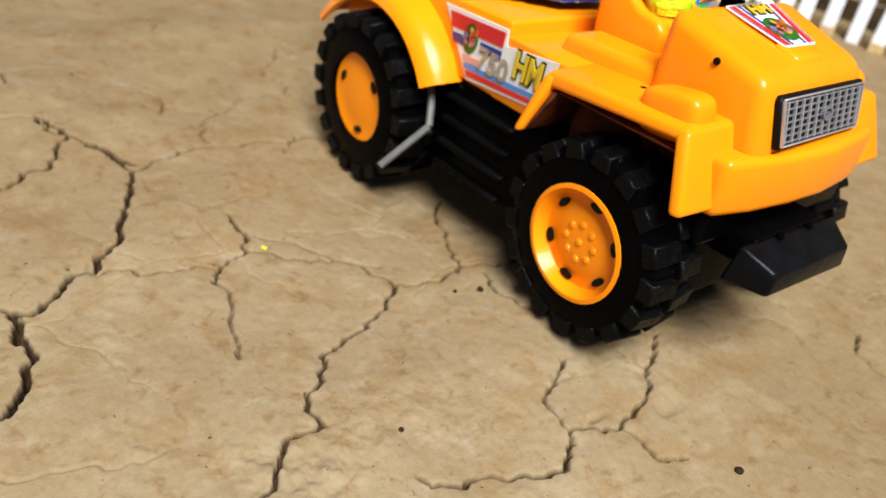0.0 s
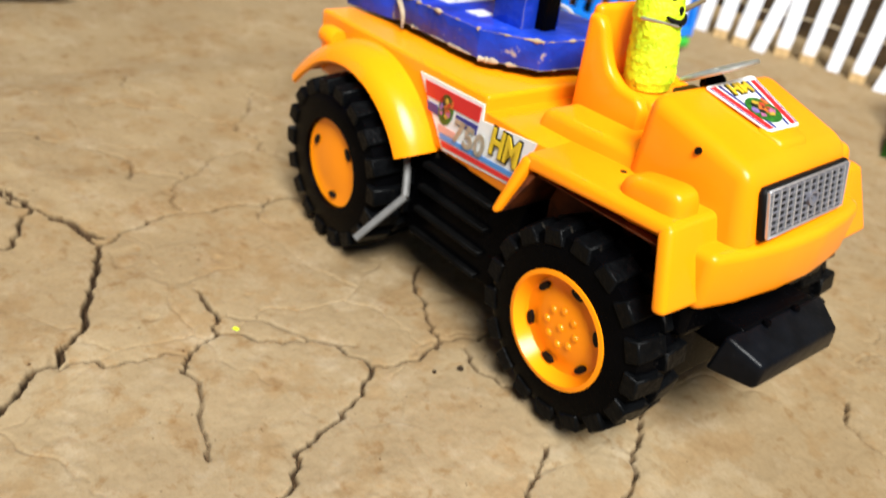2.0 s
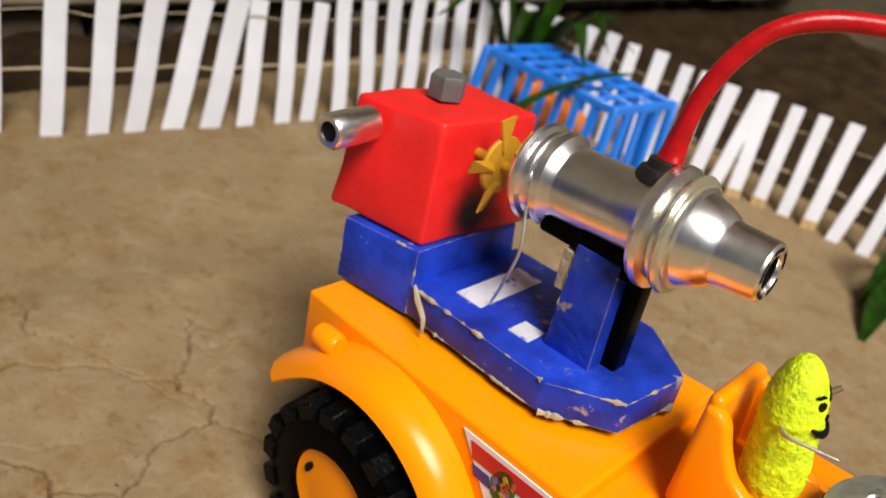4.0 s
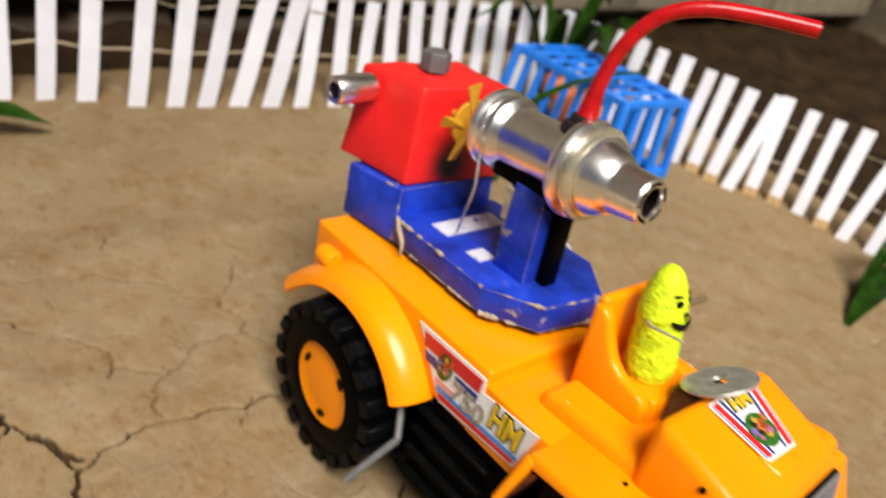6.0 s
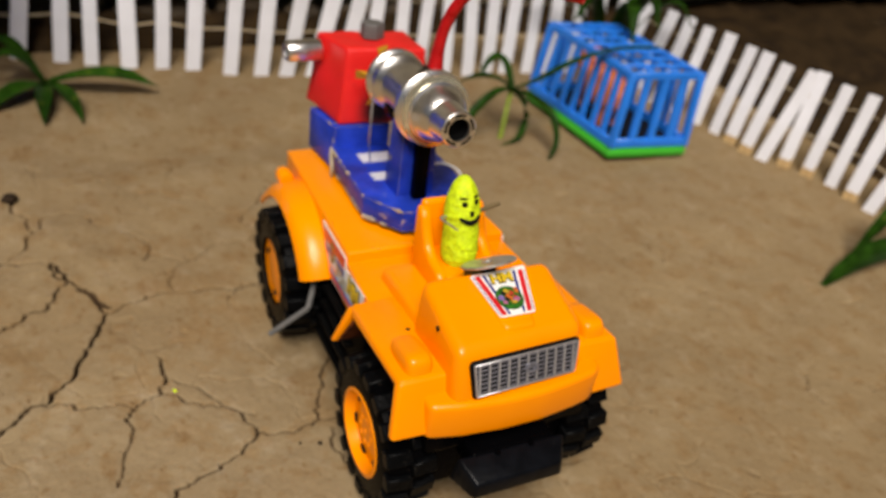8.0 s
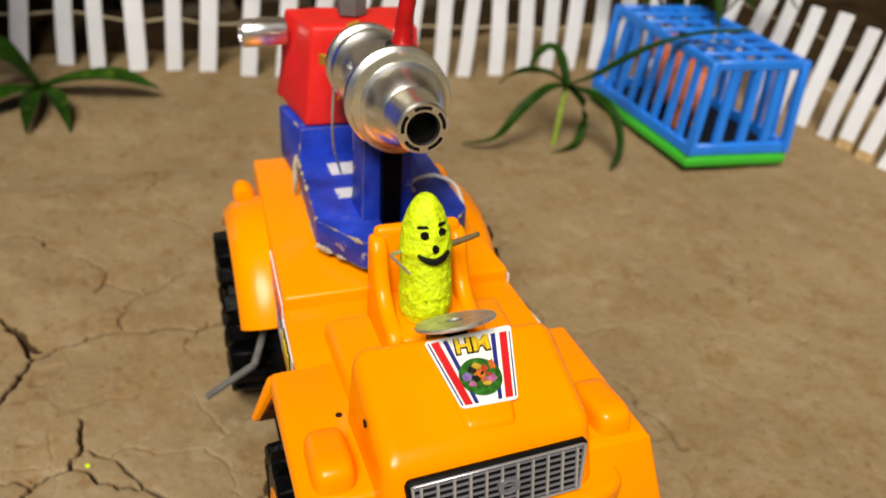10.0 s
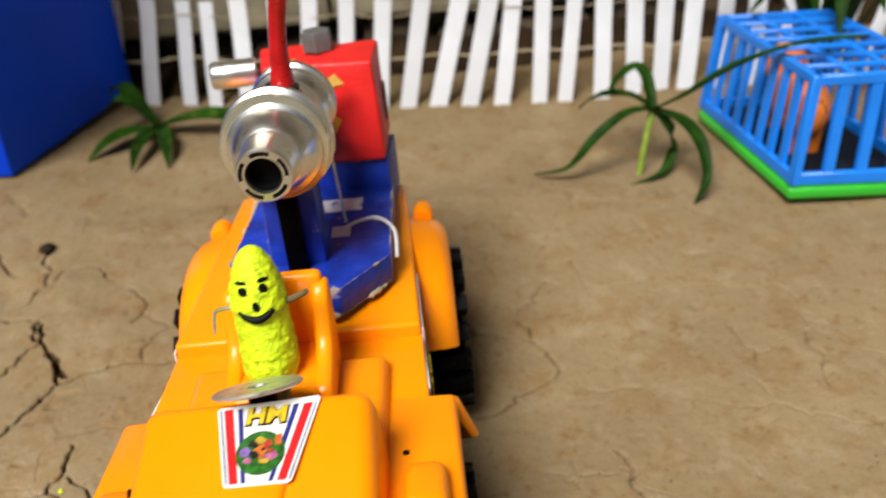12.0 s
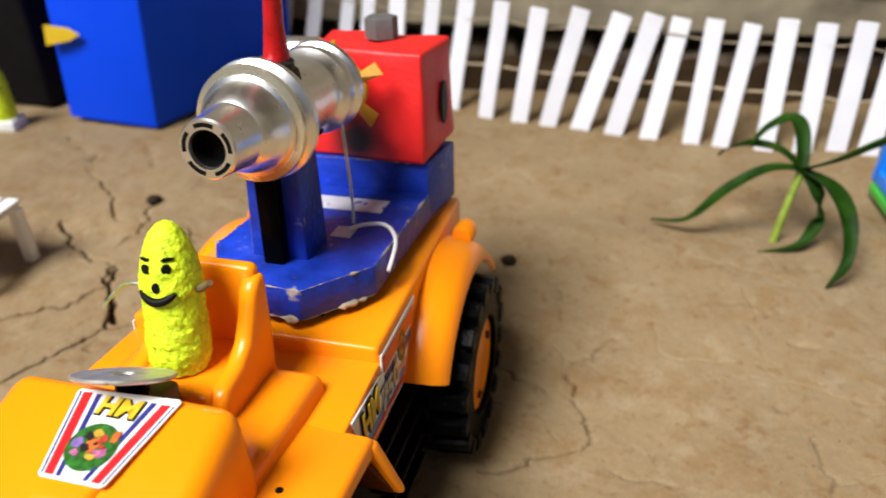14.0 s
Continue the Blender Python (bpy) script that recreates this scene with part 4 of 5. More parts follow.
picture(HOOD @ Matrix.Translation((0.0012, -0.0030, 0)), 0.0068, hood_sticker)
for s in (-1, 1):
    # u runs forward along the side, v up
    a, b = Vector(mm(-24, s * 45.6, 86)), Vector(mm(60, s * 48.4, 86))
    along = (b - a).normalized()
    outward = Vector((-along.y, along.x, 0)) * s if s > 0 else Vector((along.y, -along.x, 0))
    place = Matrix.Translation(a) @ Matrix((( along.x, 0, outward.x, 0), (along.y, 0, outward.y, 0), (0, 1, 0, 0), (0, 0, 0, 1))) @ Matrix(((0.9097, 0.1305, 0, 0.00253), (-0.0198, 1.1957, 0, 0.00003), (0, 0, 1, 0), (0, 0, 0, 1)))
    flat = lambda u, v, w: (u, v, w)
    outline = [(0, 12), (47.5, 13.8), (48.5, 8.5), (82, 11.6), (76, -6), (26, -10)]
    side_sticker = part("side_sticker", moved(prism([mm(*p) for p in outline], flat, (0, 0.0005)), place), PAPER, truck, "white sticker with stripes and a number")
    for pts, mat in (([(5, 10.5), (46.5, 12.5), (46.5, 7.2), (8, 5.5)], STRIPE_RED), ([(9, 3.8), (17, 4.2), (19, 0.8), (11, 0.8)], STRIPE_BLUE), ([(31, 5.2), (46.5, 6), (46.5, 2.6), (32, 2)], STRIPE_BLUE),
                     ([(22, -4.6), (77, -1.4), (76.5, -3.2), (23, -6.4)], STRIPE_SKY), ([(24, -6.9), (76, -3.7), (75, -5.2), (26, -8.8)], STRIPE_RED), ([(20, -1.8), (34, -1.0), (34, -3.4), (21, -4.2)], STRIPE_PINK)):
        part("stripe", moved(prism([mm(*p) for p in pts], flat, (0.0004, 0.0008)), place), mat, side_sticker)
    picture(place @ Matrix.Translation((0.0235, 0.0045, 0.0001)), 0.0055, side_sticker)
    num, hm, rim_hm = lettering("750", 0.0115, 0.0002, 0.0003), lettering("HM", 0.0125, 0.0002, 0.0003), lettering("HM", 0.0125, 0.0002, 0.0009)
    if s > 0:
        for bm in (num, hm, rim_hm):
            bmesh.ops.rotate(bm, verts=bm.verts[:], cent=(0, 0, 0), matrix=Matrix.Rotation(math.pi, 3, "Y"))
            bmesh.ops.translate(bm, verts=bm.verts[:], vec=(0, 0, 0.0002))
    part("lettering", moved(num, place @ Matrix.Translation((0.043, -0.0002, 0.0011)) @ Matrix.Diagonal((1.3, 0.95, 1, 1))), STEEL, side_sticker, "grey digits")
    part("lettering", moved(hm, place @ Matrix.Translation((0.066, 0.0042, 0.0013))), LETTER, side_sticker, "yellow capital letters")
    part("lettering", moved(rim_hm, place @ Matrix.Translation((0.066, 0.0042, 0.0009))), INK, side_sticker, "black outline of the letters")
# screw holes and specks in the shell
for x, y, z in ((86.4, -38.6, 99.4), (86.4, 40, 99.4), (8, 20, 104.4)):
    part("screw_hole", moved(lathe([(0.0001, 0), (0.0012, 0), (0.0012, 0.0004), (0.0001, 0.0004)], "z", 10), Matrix.Translation(mm(x, y, z))), INK, truck, "small dark hole")
part("screw_hole", moved(lathe([(0.0001, 0), (0.0013, 0), (0.0013, 0.0005), (0.0001, 0.0005)], "y", 10), Matrix.Translation(mm(109.4, -35.9, 116.4))), INK, truck, "small dark hole")

# bent strip beside the rear wheel
part("wheel_band", tube([mm(*p) for p in ((-37, -48, 81), (-25, -49, 71), (-15, -52, 61), (-7, -57.5, 50))], 0.0017, 8), STRIP, truck, "thin grey band beside the tyre")
part("bent_rod", tube([mm(*p) for p in ((-7, -57.5, 50), (-9, -68, 41.5), (-11, -79, 32.6))], 0.0017, 8), STRIP, truck, "bent grey metal rod")

# steering wheel: a washer on a stub
wheel_post = part("steering_column", blk(74, 84, -6, 6, 104, 121.5, 1.2), CORK, truck, "tan stub under the steering wheel")
part("hub", moved(lathe([(0.0001, -0.005), (0.004, -0.005), (0.0046, -0.002), (0.0035, 0.0), (0.0001, 0.0)], "z", 20), pose(0.0845, 0, 0.1285, 0, -26, 0)), BLACK, wheel_post)
part("steering_wheel", moved(lathe([(0.0030, -0.0006), (0.0130, -0.0006), (0.0135, 0), (0.0130, 0.0006), (0.0030, 0.0006), (0.0026, 0)], "z", 40, ring=True), pose(0.0868, -0.0005, 0.1310, 5, -28, 0)), STEEL, wheel_post, "flat grey steel washer as wheel")

# ---- pump carried on the bed ----
base = thing("pump_stand", "chipped blue painted wooden stand on the truck bed", "stand", TRUCK)
part("rear_block", hx([(-110, -27.5, 104), (-72, -25, 106), (-72, 37, 106), (-108, 40, 104), (-110, -27.5, 131), (-74, -22.5, 132), (-75, 36.5, 132), (-108, 40, 131)], 0.9, 2), BLUE, base)
floor_outline = [(-73, -25), (-7, -28), (16.5, -14), (20, 18), (-4, 37), (-73, 38)]
part("floor_plate", prism([mm(*p) for p in floor_outline], lambda u, v, w: (u, v, w + u * 0.02), (0.1085, 0.1205), 0.0008, 2), BLUE, base)
part("post", hx([(-21, -10, 120), (-2, -10, 120), (-2, 12, 120), (-21, 12, 120), (-20, -9, 160), (-3, -9, 160), (-3, 11, 160), (-20, 11, 160)], 0.8), BLUE, base)
part("strap", solid(blk(-37, -17, -8, 8, 156.5, 165, 2), blk(-2.2, 3.4, -2.6, 5.2, 118, 162, 0.6), blk(-22, 3.4, -8.5, 9.5, 155, 166, 2.5)), BLACK, base, "black rubber strap")
for x0, x1, y0, y1 in ((-60, -48, -13, 24), (-33, -24, -15, -5), (-32, -23, 12, 20)):
    part("label", moved(blk(x0, x1, y0, y1, 120.3, 120.9), Matrix.Translation((0, 0, (x0 + x1) / 2000 * 0.02))), LABEL, base, "white paper patch")
part("torn_patch", blk(-24.5, -20.2, -8.5, -2.5, 141, 156, 0.4, 1), TORN, base, "torn tan board patch")
part("wire", tube([mm(*p) for p in ((-40, -13, 165), (-37, -14.5, 150), (-41, -13, 135), (-47, -9, 121.5))], 0.0006, 6), STEEL, base, "thin grey wire")
part("wire", tube([mm(*p) for p in ((-38, 14, 164), (-36, 16, 148), (-36, 17, 130), (-33, 18, 121.5))], 0.0006, 6), STEEL, base, "thin grey wire")
part("wire", tube([mm(*p) for p in ((-28, 18, 121.6), (-32, 24, 122.2), (-32, 32, 122.6), (-23, 38.6, 121), (-12, 39, 114))], 0.0008, 6), PAPER, base, "white wire")

def worn_edge(a, b, seed, most):
    """Bare board along an edge, now wide, now worn to nothing."""
    a, b = Vector(mm(*a)), Vector(mm(*b))
    count = max(8, int((b - a).length / 0.0011))
    line, radii = [], []
    for k in range(count + 1):
        t = k / count
        wear = noise.fractal(Vector((t * (b - a).length * 130, seed * 7.3, 0)), 0.7, 2.0, 4)
        line.append(a.lerp(b, t) + Vector((0, 0, 0.0003 * noise.noise(Vector((k * 0.9, seed, 3))))))
        radii.append(max(0.00005, most / 1000 * 1.25 * (wear - 0.02)))
    return tube(line, radii, 7, 1)


UPPER_WEAR = (((-72, -25.1, 119.2), (-8, -27.8, 120.3), 1.3), ((-6, -27.8, 120.3), (16.3, -13.8, 120.7), 1.2), ((16.5, -13, 120.7), (19.8, 17, 120.8), 1.2), ((-72, -25.1, 107.4), (-8, -27.8, 108.6), 1.5),
                                  ((-6, -27.8, 108.6), (16.3, -13.8, 109.0), 1.7), ((16.5, -13, 109), (19.8, 17, 109.1), 1.7), ((19.5, 18.5, 120.8), (-3.6, 36.6, 120.2), 1.2), ((19.5, 18.5, 109), (-3.6, 36.6, 108.6), 1.7))
BLOCK_WEAR = (((-109, -27.2, 130.7), (-75, -22.3, 131.7), 1.0), ((-109.6, -27.2, 105), (-109.6, -27.2, 130), 1.0), ((-72.3, -24.7, 107), (-74, -22.4, 131), 1.1), ((-5, 36.7, 120.2), (-72, 37.6, 119.0), 0.9),
                                  ((-74.2, -22, 131.7), (-75, 36, 131.7), 0.9), ((-20.6, -9.7, 121), (-20, -8.8, 156), 0.8), ((-2.2, -9.7, 121), (-3, -8.8, 156), 0.8))
for k, (a, b, most) in enumerate(UPPER_WEAR + BLOCK_WEAR):
    part("worn_edge", worn_edge(a, b, k + 1, most), TORN, base, "bare tan board at a worn edge")
part("torn_flap", tube([mm(*p) for p in ((-70, -25.5, 121), (-66, -27, 117), (-61, -28, 112), (-60, -28.5, 106))], [0.0006, 0.0013, 0.0011, 0.0005], 7, 4), TORN, base, "torn strip of tan board")

engine = thing("engine_box", "red painted cardboard engine box on the blue base", "engine box", TRUCK)
def card_box():
    bm = hx([(-121, -27, 132.3), (-76, -19.8, 132.3), (-72, 35.8, 132.3), (-117, 38, 132.3), (-119, -21, 177), (-80, -14.5, 178.5), (-76, 35, 178.5), (-117, 36.5, 177)], 1.7, 3)
    bmesh.ops.subdivide_edges(bm, edges=[e for e in bm.edges if e.calc_length() > 0.015], cuts=7, use_grid_fill=True)
    bm.normal_update()
    for v in bm.verts:
        v.co += v.normal * 0.0011 * noise.noise(v.co * 55)
    return bm


part("body", card_box(), RED, engine, angle=60)
part("exhaust_bore", moved(lathe([(0.0001, 0), (0.0036, 0), (0.0036, 0.0006), (0.0001, 0.0006)], "y", 20), pose(*mm(-109, -23, 169), 0, 0, 6) @ Matrix.Translation((0, -0.0205, 0))), INK, engine, "dark exhaust opening")
part("exhaust", moved(lathe([(0.0045, 0.0), (0.0065, 0.0), (0.0068, -0.010), (0.0066, -0.0200), (0.0056, -0.0214), (0.0038, -0.0212), (0.0036, -0.0200), (0.0001, -0.0200)], "y", 24), pose(*mm(-109, -23, 169), 0, 0, 6)), CHROME, engine, "short silver exhaust tube")
part("filler_cap", moved(lathe([(0.0001, 0), (0.0062, 0), (0.0062, 0.008), (0.0056, 0.009), (0.0001, 0.009)], "z", 6), pose(*mm(-103, 9, 178.3)) @ Matrix.Diagonal((1.2, 1.2, 1.0, 1))), STRIP, engine, "grey round filler cap")
part("side_hole", moved(lathe([(0.0001, 0), (0.006, 0), (0.006, 0.0008), (0.0001, 0.0008)], "y", 24), Matrix.Translation(mm(-99, 37.4, 152)) @ Matrix.Diagonal((0.8, 1, 1.6, 1))), INK, engine, "black oval opening")
part("front_spot", moved(lathe([(0.0001, 0), (0.0045, 0), (0.0045, 0.0008), (0.0001, 0.0008)], "x", 24), Matrix.Translation(mm(-76.9, 7, 141.5)) @ Matrix.Diagonal((1, 1, 0.8, 1))), INK, engine, "black oval spot on the box's front")
fan = part("fan", solid(moved(lathe([(0.0001, -0.0015), (0.0108, -0.0010), (0.0112, 0), (0.0108, 0.0010), (0.0001, 0.0015)], "x", 24), Matrix.Translation(mm(-66, 4, 166))),
                        moved(lathe([(0.0001, -0.012), (0.002, -0.012), (0.002, 0.016), (0.0001, 0.016)], "x", 12), Matrix.Translation(mm(-66, 4, 166)))), YELLOW, engine, "mustard yellow fan disc")
for i in range(5):
    blade = hexa([(-0.0004, -0.0020, 0.006), (0.0004, -0.0020, 0.006), (0.0004, 0.0020, 0.006), (-0.0004, 0.0020, 0.006), (-0.0026, -0.0017, 0.018), (-0.0018, -0.0020, 0.018), (0.0026, 0.0017, 0.0195), (0.0018, 0.0020, 0.0195)])
    part("blade", moved(blade, Matrix.Translation(mm(-65, 4, 166)) @ pose(0, 0, 0, 72 * i + 10, 0, 0) @ pose(0, 0, 0, 0, 0, 30)), YELLOW, fan)

pump = thing("pump_barrel", "shiny aluminium pump barrel with a nozzle on a blue post", "pump", TRUCK)
AXIS = pose(*mm(-8, 2.5, 173.6), 0, -3, 0)
part("barrel", moved(lathe([mm(*p) for p in ((0.1, -42), (13, -42), (16.8, -41), (17.6, -39.5), (17, -38), (15.4, -37), (15, -35.5), (16.2, -34), (16.8, -32), (16.2, -29.5), (14.2, -27.5), (13.4, -26), (13.1, -6), (13.2, 3), (13.8, 5), (17, 6.2), (19.6, 7.6), (20.4, 9.4), (20.2, 11.4), (18.6, 12.6), (17.0, 13.2), (16.6, 14.6), (16.6, 19.4), (15.2, 20), (14.8, 21.5), (13.4, 25.5), (11.6, 29), (10.6, 30), (10.2, 32), (9.4, 43.4), (8.8, 44.2), (6.1, 44.2), (5.7, 43), (5.7, 36), (0.1, 36))], "x", 64), AXIS), CHROME, pump, angle=24)
part("ring", moved(lathe([mm(*p) for p in ((15.5, 15.2), (18.9, 15.4), (19.5, 16.6), (18.9, 17.8), (15.5, 18.6))], "x", 56, ring=True), AXIS), TAPE, pump, "yellowed clear plastic ring")
part("bore", moved(lathe([mm(*p) for p in ((5.75, 36.2), (5.6, 43.0), (5.4, 43.0), (5.3, 37), (0.1, 37))], "x", 24), AXIS), INK, pump, "dark nozzle bore")
for i in range(5):
    arc = [(8.2, a) for a in range(-24, 25, 12)] + [(6.9, a) for a in range(24, -25, -12)]
    part("notch", moved(prism([mm(r * math.cos(radians(a)), r * math.sin(radians(a))) for r, a in arc], lambda u, v, w: (w, u, v), mm(43.6, 44.35)), AXIS @ pose(0, 0, 0, 72 * i + 20, 0, 0)), INK, pump, "dark slot in the nozzle rim")
pipe_foot = part("pipe_foot", moved(lathe([mm(*p) for p in ((0.1, 0), (8.2, 0), (8.4, 3), (7.6, 5.4), (6.2, 6.2), (6.0, 8.6), (4.6, 9.4), (0.1, 9.4))], "z", 20), pose(*mm(-6.5, 5, 183.5), -8, 2, 0)), RUST, pump, "rusty dark collar")
part("nut", moved(lathe([mm(*p) for p in ((0.1, 0), (3.0, 0), (3.0, 2.2), (2.4, 2.8), (0.1, 2.8))], "z", 6), pose(*mm(0.5, 1.0, 189.0), 10, 18, 0)), STEEL, pipe_foot, "small steel nut")
part("pipe", tube([mm(*p) for p in ((-6.5, 6, 189), (-6.2, 6.6, 194), (-5.6, 7.2, 204), (-4.2, 8.6, 214), (-0.6, 11.6, 225.5), (6, 17.4, 236), (16.5, 26.6, 241.6), (31, 39.5, 243.2), (47, 52.8, 243.2))],
                  [0.0052, 0.0042, 0.0032, 0.0030, 0.0031, 0.0029, 0.0031, 0.0030, 0.0032], 16, 6, 0.62), PIPE, pump, "bent glossy red tube")


# ---- driver: a hand-made foam figure ----
def figure(at):
    bm = bmesh.new()
    rings, n_ring, n_seg = [], 70, 64
    for i in range(n_ring + 1):
        t = i / n_ring
        z = 0.0470 * t
        if t < 0.06:
            r = 0.0090 * (0.9 + t / 0.6)
        elif t < 0.55:
            r = 0.0092 + 0.0003 * math.sin(t * 9)
        else:
            r = 0.0093 * math.sqrt(max(0.0, 1 - ((t - 0.55) / 0.452) ** 1.75))
        ring = []
        for k in range(n_seg):
            a = 2 * math.pi * k / n_seg
            d = Vector((math.cos(a), math.sin(a), 0))
            rr = max(r, 0.0004) * (1 + 0.04 * noise.noise(Vector((d.x * 3, d.y * 3, z * 400))) + 0.055 * noise.noise(Vector((d.x * 8, d.y * 8, z * 900))))
            ring.append(bm.verts.new((d.x * rr, d.y * rr, z)))
        rings.append(ring)
    for a, b in zip(rings, rings[1:]):
        for i in range(n_seg):
            j = (i + 1) % n_seg
            bm.faces.new((a[i], a[j], b[j], b[i]))
    bm.faces.new(rings[0])
    bm.faces.new(rings[-1])
    bmesh.ops.recalc_face_normals(bm, faces=bm.faces[:])

    def add(shape, slot):
        start = len(bm.faces)
        solid(bm, shape)
        bm.faces.ensure_lookup_table()
        for f in bm.faces[start:]:
            f.material_index = slot

    # ink marks on the front and two pins at the sides
    def skin(z):
        t = z / 0.0470
        return 0.0093 if t < 0.55 else 0.0093 * math.sqrt(max(0.0, 1 - ((t - 0.55) / 0.452) ** 1.75))

    for y, z, w, h, tilt in ((-0.0032, 0.0346, 3.0, 2.9, 0), (0.0034, 0.0350, 3.0, 2.9, 0), (-0.0036, 0.0373, 4.0, 1.1, 0), (0.0036, 0.0377, 3.8, 1.1, 5), (0.0004, 0.0296, 2.5, 3.2, 0)):
        x = math.sqrt(max(0, skin(z) ** 2 - y * y)) + 0.0002
        add(moved(lathe([(0.0001, -0.0008), (0.0007, -0.0008), (0.0007, 0.0002), (0.0001, 0.0002)], "x", 12), Matrix.Translation((x, y, z)) @ pose(0, 0, 0, tilt, 0, math.degrees(math.atan2(y, x))) @ Matrix.Diagonal((1, w / 1.4, h / 1.4, 1))), 1)
    add(tube([(math.sqrt(0.0095 ** 2 - y * y), y, 0.0252 + 80 * y * y) for y in (-0.0056, -0.0038, -0.0018, 0.0, 0.0018, 0.0038, 0.0056)], [0.0005, 0.0010, 0.0013, 0.0014, 0.0013, 0.0011, 0.0006], 8, 3), 1)
    add(tube([(0.0, -0.0080, 0.0262), (0.0025, -0.0132, 0.0270), (0.0075, -0.0134, 0.0270), (0.0170, -0.0118, 0.0262)], [0.0009, 0.0007, 0.0006, 0.0004], 8, 3), 2)
    add(tube([(0.001, 0.0088, 0.0268), (0.003, 0.0118, 0.0285), (0.0080, 0.0168, 0.0325)], [0.0012, 0.0012, 0.0009], 8, 3), 3)
    ob = new("figure", mesh_of("figure", bm, (DOLL, INK, STEEL, CORK), 60))
    ob.matrix_basis = at
    return ob


tagged(figure(TRUCK @ pose(*mm(60.8, -1.9, 116.2), 0, -6.5, 3) @ Matrix.Diagonal((0.97, 0.97, 0.975, 1))), "knobbly lime-yellow painted foam figure with pin arms in the truck's seat", "figure")

# ---- cage beside the side fence ----
def animal_cage(at, w, l, h):
    cage = thing("toy_cage", "blue plastic toy cage on a green tray on mud", "toy cage", at)
    part("tray", solid(block(-w / 2 - 0.003, w / 2 + 0.003, -l / 2 - 0.003, l / 2 + 0.003, 0.001, 0.0095, 0.0022), block(-w / 2 - 0.001, w / 2 + 0.001, -l / 2 - 0.001, l / 2 + 0.001, 0.009, 0.0115, 0.0006)), CAGE_GREEN, cage, "bright green plastic tray")
    # plate added to make the floor inside the cage dark
    part("floor_darkener", block(-w / 2 + 0.003, w / 2 - 0.003, -l / 2 + 0.003, l / 2 - 0.003, 0.0116, 0.0135, 0.0005, 1), CAGE_DARK, cage, "dark plate over the tray floor")
    sw, sl = w / 2, l / 2
    inset = 0.004
    for sx in (-1, 1):
        for sy in (-1, 1):
            part("corner_post", hexa([(sx * sw - 0.003, sy * sl - 0.003, 0.0115), (sx * sw + 0.003, sy * sl - 0.003, 0.0115), (sx * sw + 0.003, sy * sl + 0.003, 0.0115), (sx * sw - 0.003, sy * sl + 0.003, 0.0115),
                                      (sx * (sw - inset) - 0.003, sy * (sl - inset) - 0.003, h), (sx * (sw - inset) + 0.003, sy * (sl - inset) - 0.003, h), (sx * (sw - inset) + 0.003, sy * (sl - inset) + 0.003, h), (sx * (sw - inset) - 0.003, sy * (sl - inset) + 0.003, h)], 0.0008, 1), CAGE_BLUE, cage)
    for z0, z1, k in ((0.0115, 0.020, 0), (h - 0.007, h, inset)):
        for s in (-1, 1):
            part("rail", block(-sw + k, sw - k, s * (sl - k) - 0.0022, s * (sl - k) + 0.0022, z0, z1, 0.0007, 1), CAGE_BLUE, cage)
            part("rail", block(s * (sw - k) - 0.0022, s * (sw - k) + 0.0022, -sl + k, sl - k, z0, z1, 0.0007, 1), CAGE_BLUE, cage)
    for s in (-1, 1):
        for i in range(1, 8):
            x = -sw + 2 * sw * i / 8
            part("bar", hexa([(x - 0.0026, s * sl - 0.0015, 0.018), (x + 0.0026, s * sl - 0.0015, 0.018), (x + 0.0026, s * sl + 0.0015, 0.018), (x - 0.0026, s * sl + 0.0015, 0.018),
                              (x * 0.92 - 0.0026, s * (sl - inset) - 0.0015, h - 0.005), (x * 0.92 + 0.0026, s * (sl - inset) - 0.0015, h - 0.005), (x * 0.92 + 0.0026, s * (sl - inset) + 0.0015, h - 0.005), (x * 0.92 - 0.0026, s * (sl - inset) + 0.0015, h - 0.005)]), CAGE_BLUE, cage)
        for i in range(1, 4):
            y = -sl + 2 * sl * i / 4
            part("bar", hexa([(s * sw - 0.0015, y - 0.0032, 0.018), (s * sw + 0.0015, y - 0.0032, 0.018), (s * sw + 0.0015, y + 0.0032, 0.018), (s * sw - 0.0015, y + 0.0032, 0.018),
                              (s * (sw - inset) - 0.0015, y * 0.94 - 0.0032, h - 0.005), (s * (sw - inset) + 0.0015, y * 0.94 - 0.0032, h - 0.005), (s * (sw - inset) + 0.0015, y * 0.94 + 0.0032, h - 0.005), (s * (sw - inset) - 0.0015, y * 0.94 + 0.0032, h - 0.005)]), CAGE_BLUE, cage)
    for i in range(1, 7):
        x = (-sw + inset) + 2 * (sw - inset) * i / 7
        part("roof_bar", block(x - 0.0020, x + 0.0020, -sl + inset, sl - inset, h - 0.003, h, 0.0006, 1), CAGE_BLUE, cage)
    for y in (-0.16, 0.16):
        part("roof_bar", block(-sw + inset, sw - inset, y * l - 0.002, y * l + 0.002, h - 0.0035, h - 0.0005, 0.0006, 1), CAGE_BLUE, cage)
    # the cage stands a little out of square
    for ob in cage.children:
        ob.data.transform(Matrix(((0.990, 0.100, 0, 0), (0.140, 0.995, 0, 0), (0, 0, 1, 0), (0, 0, 0, 1))))
    return cage


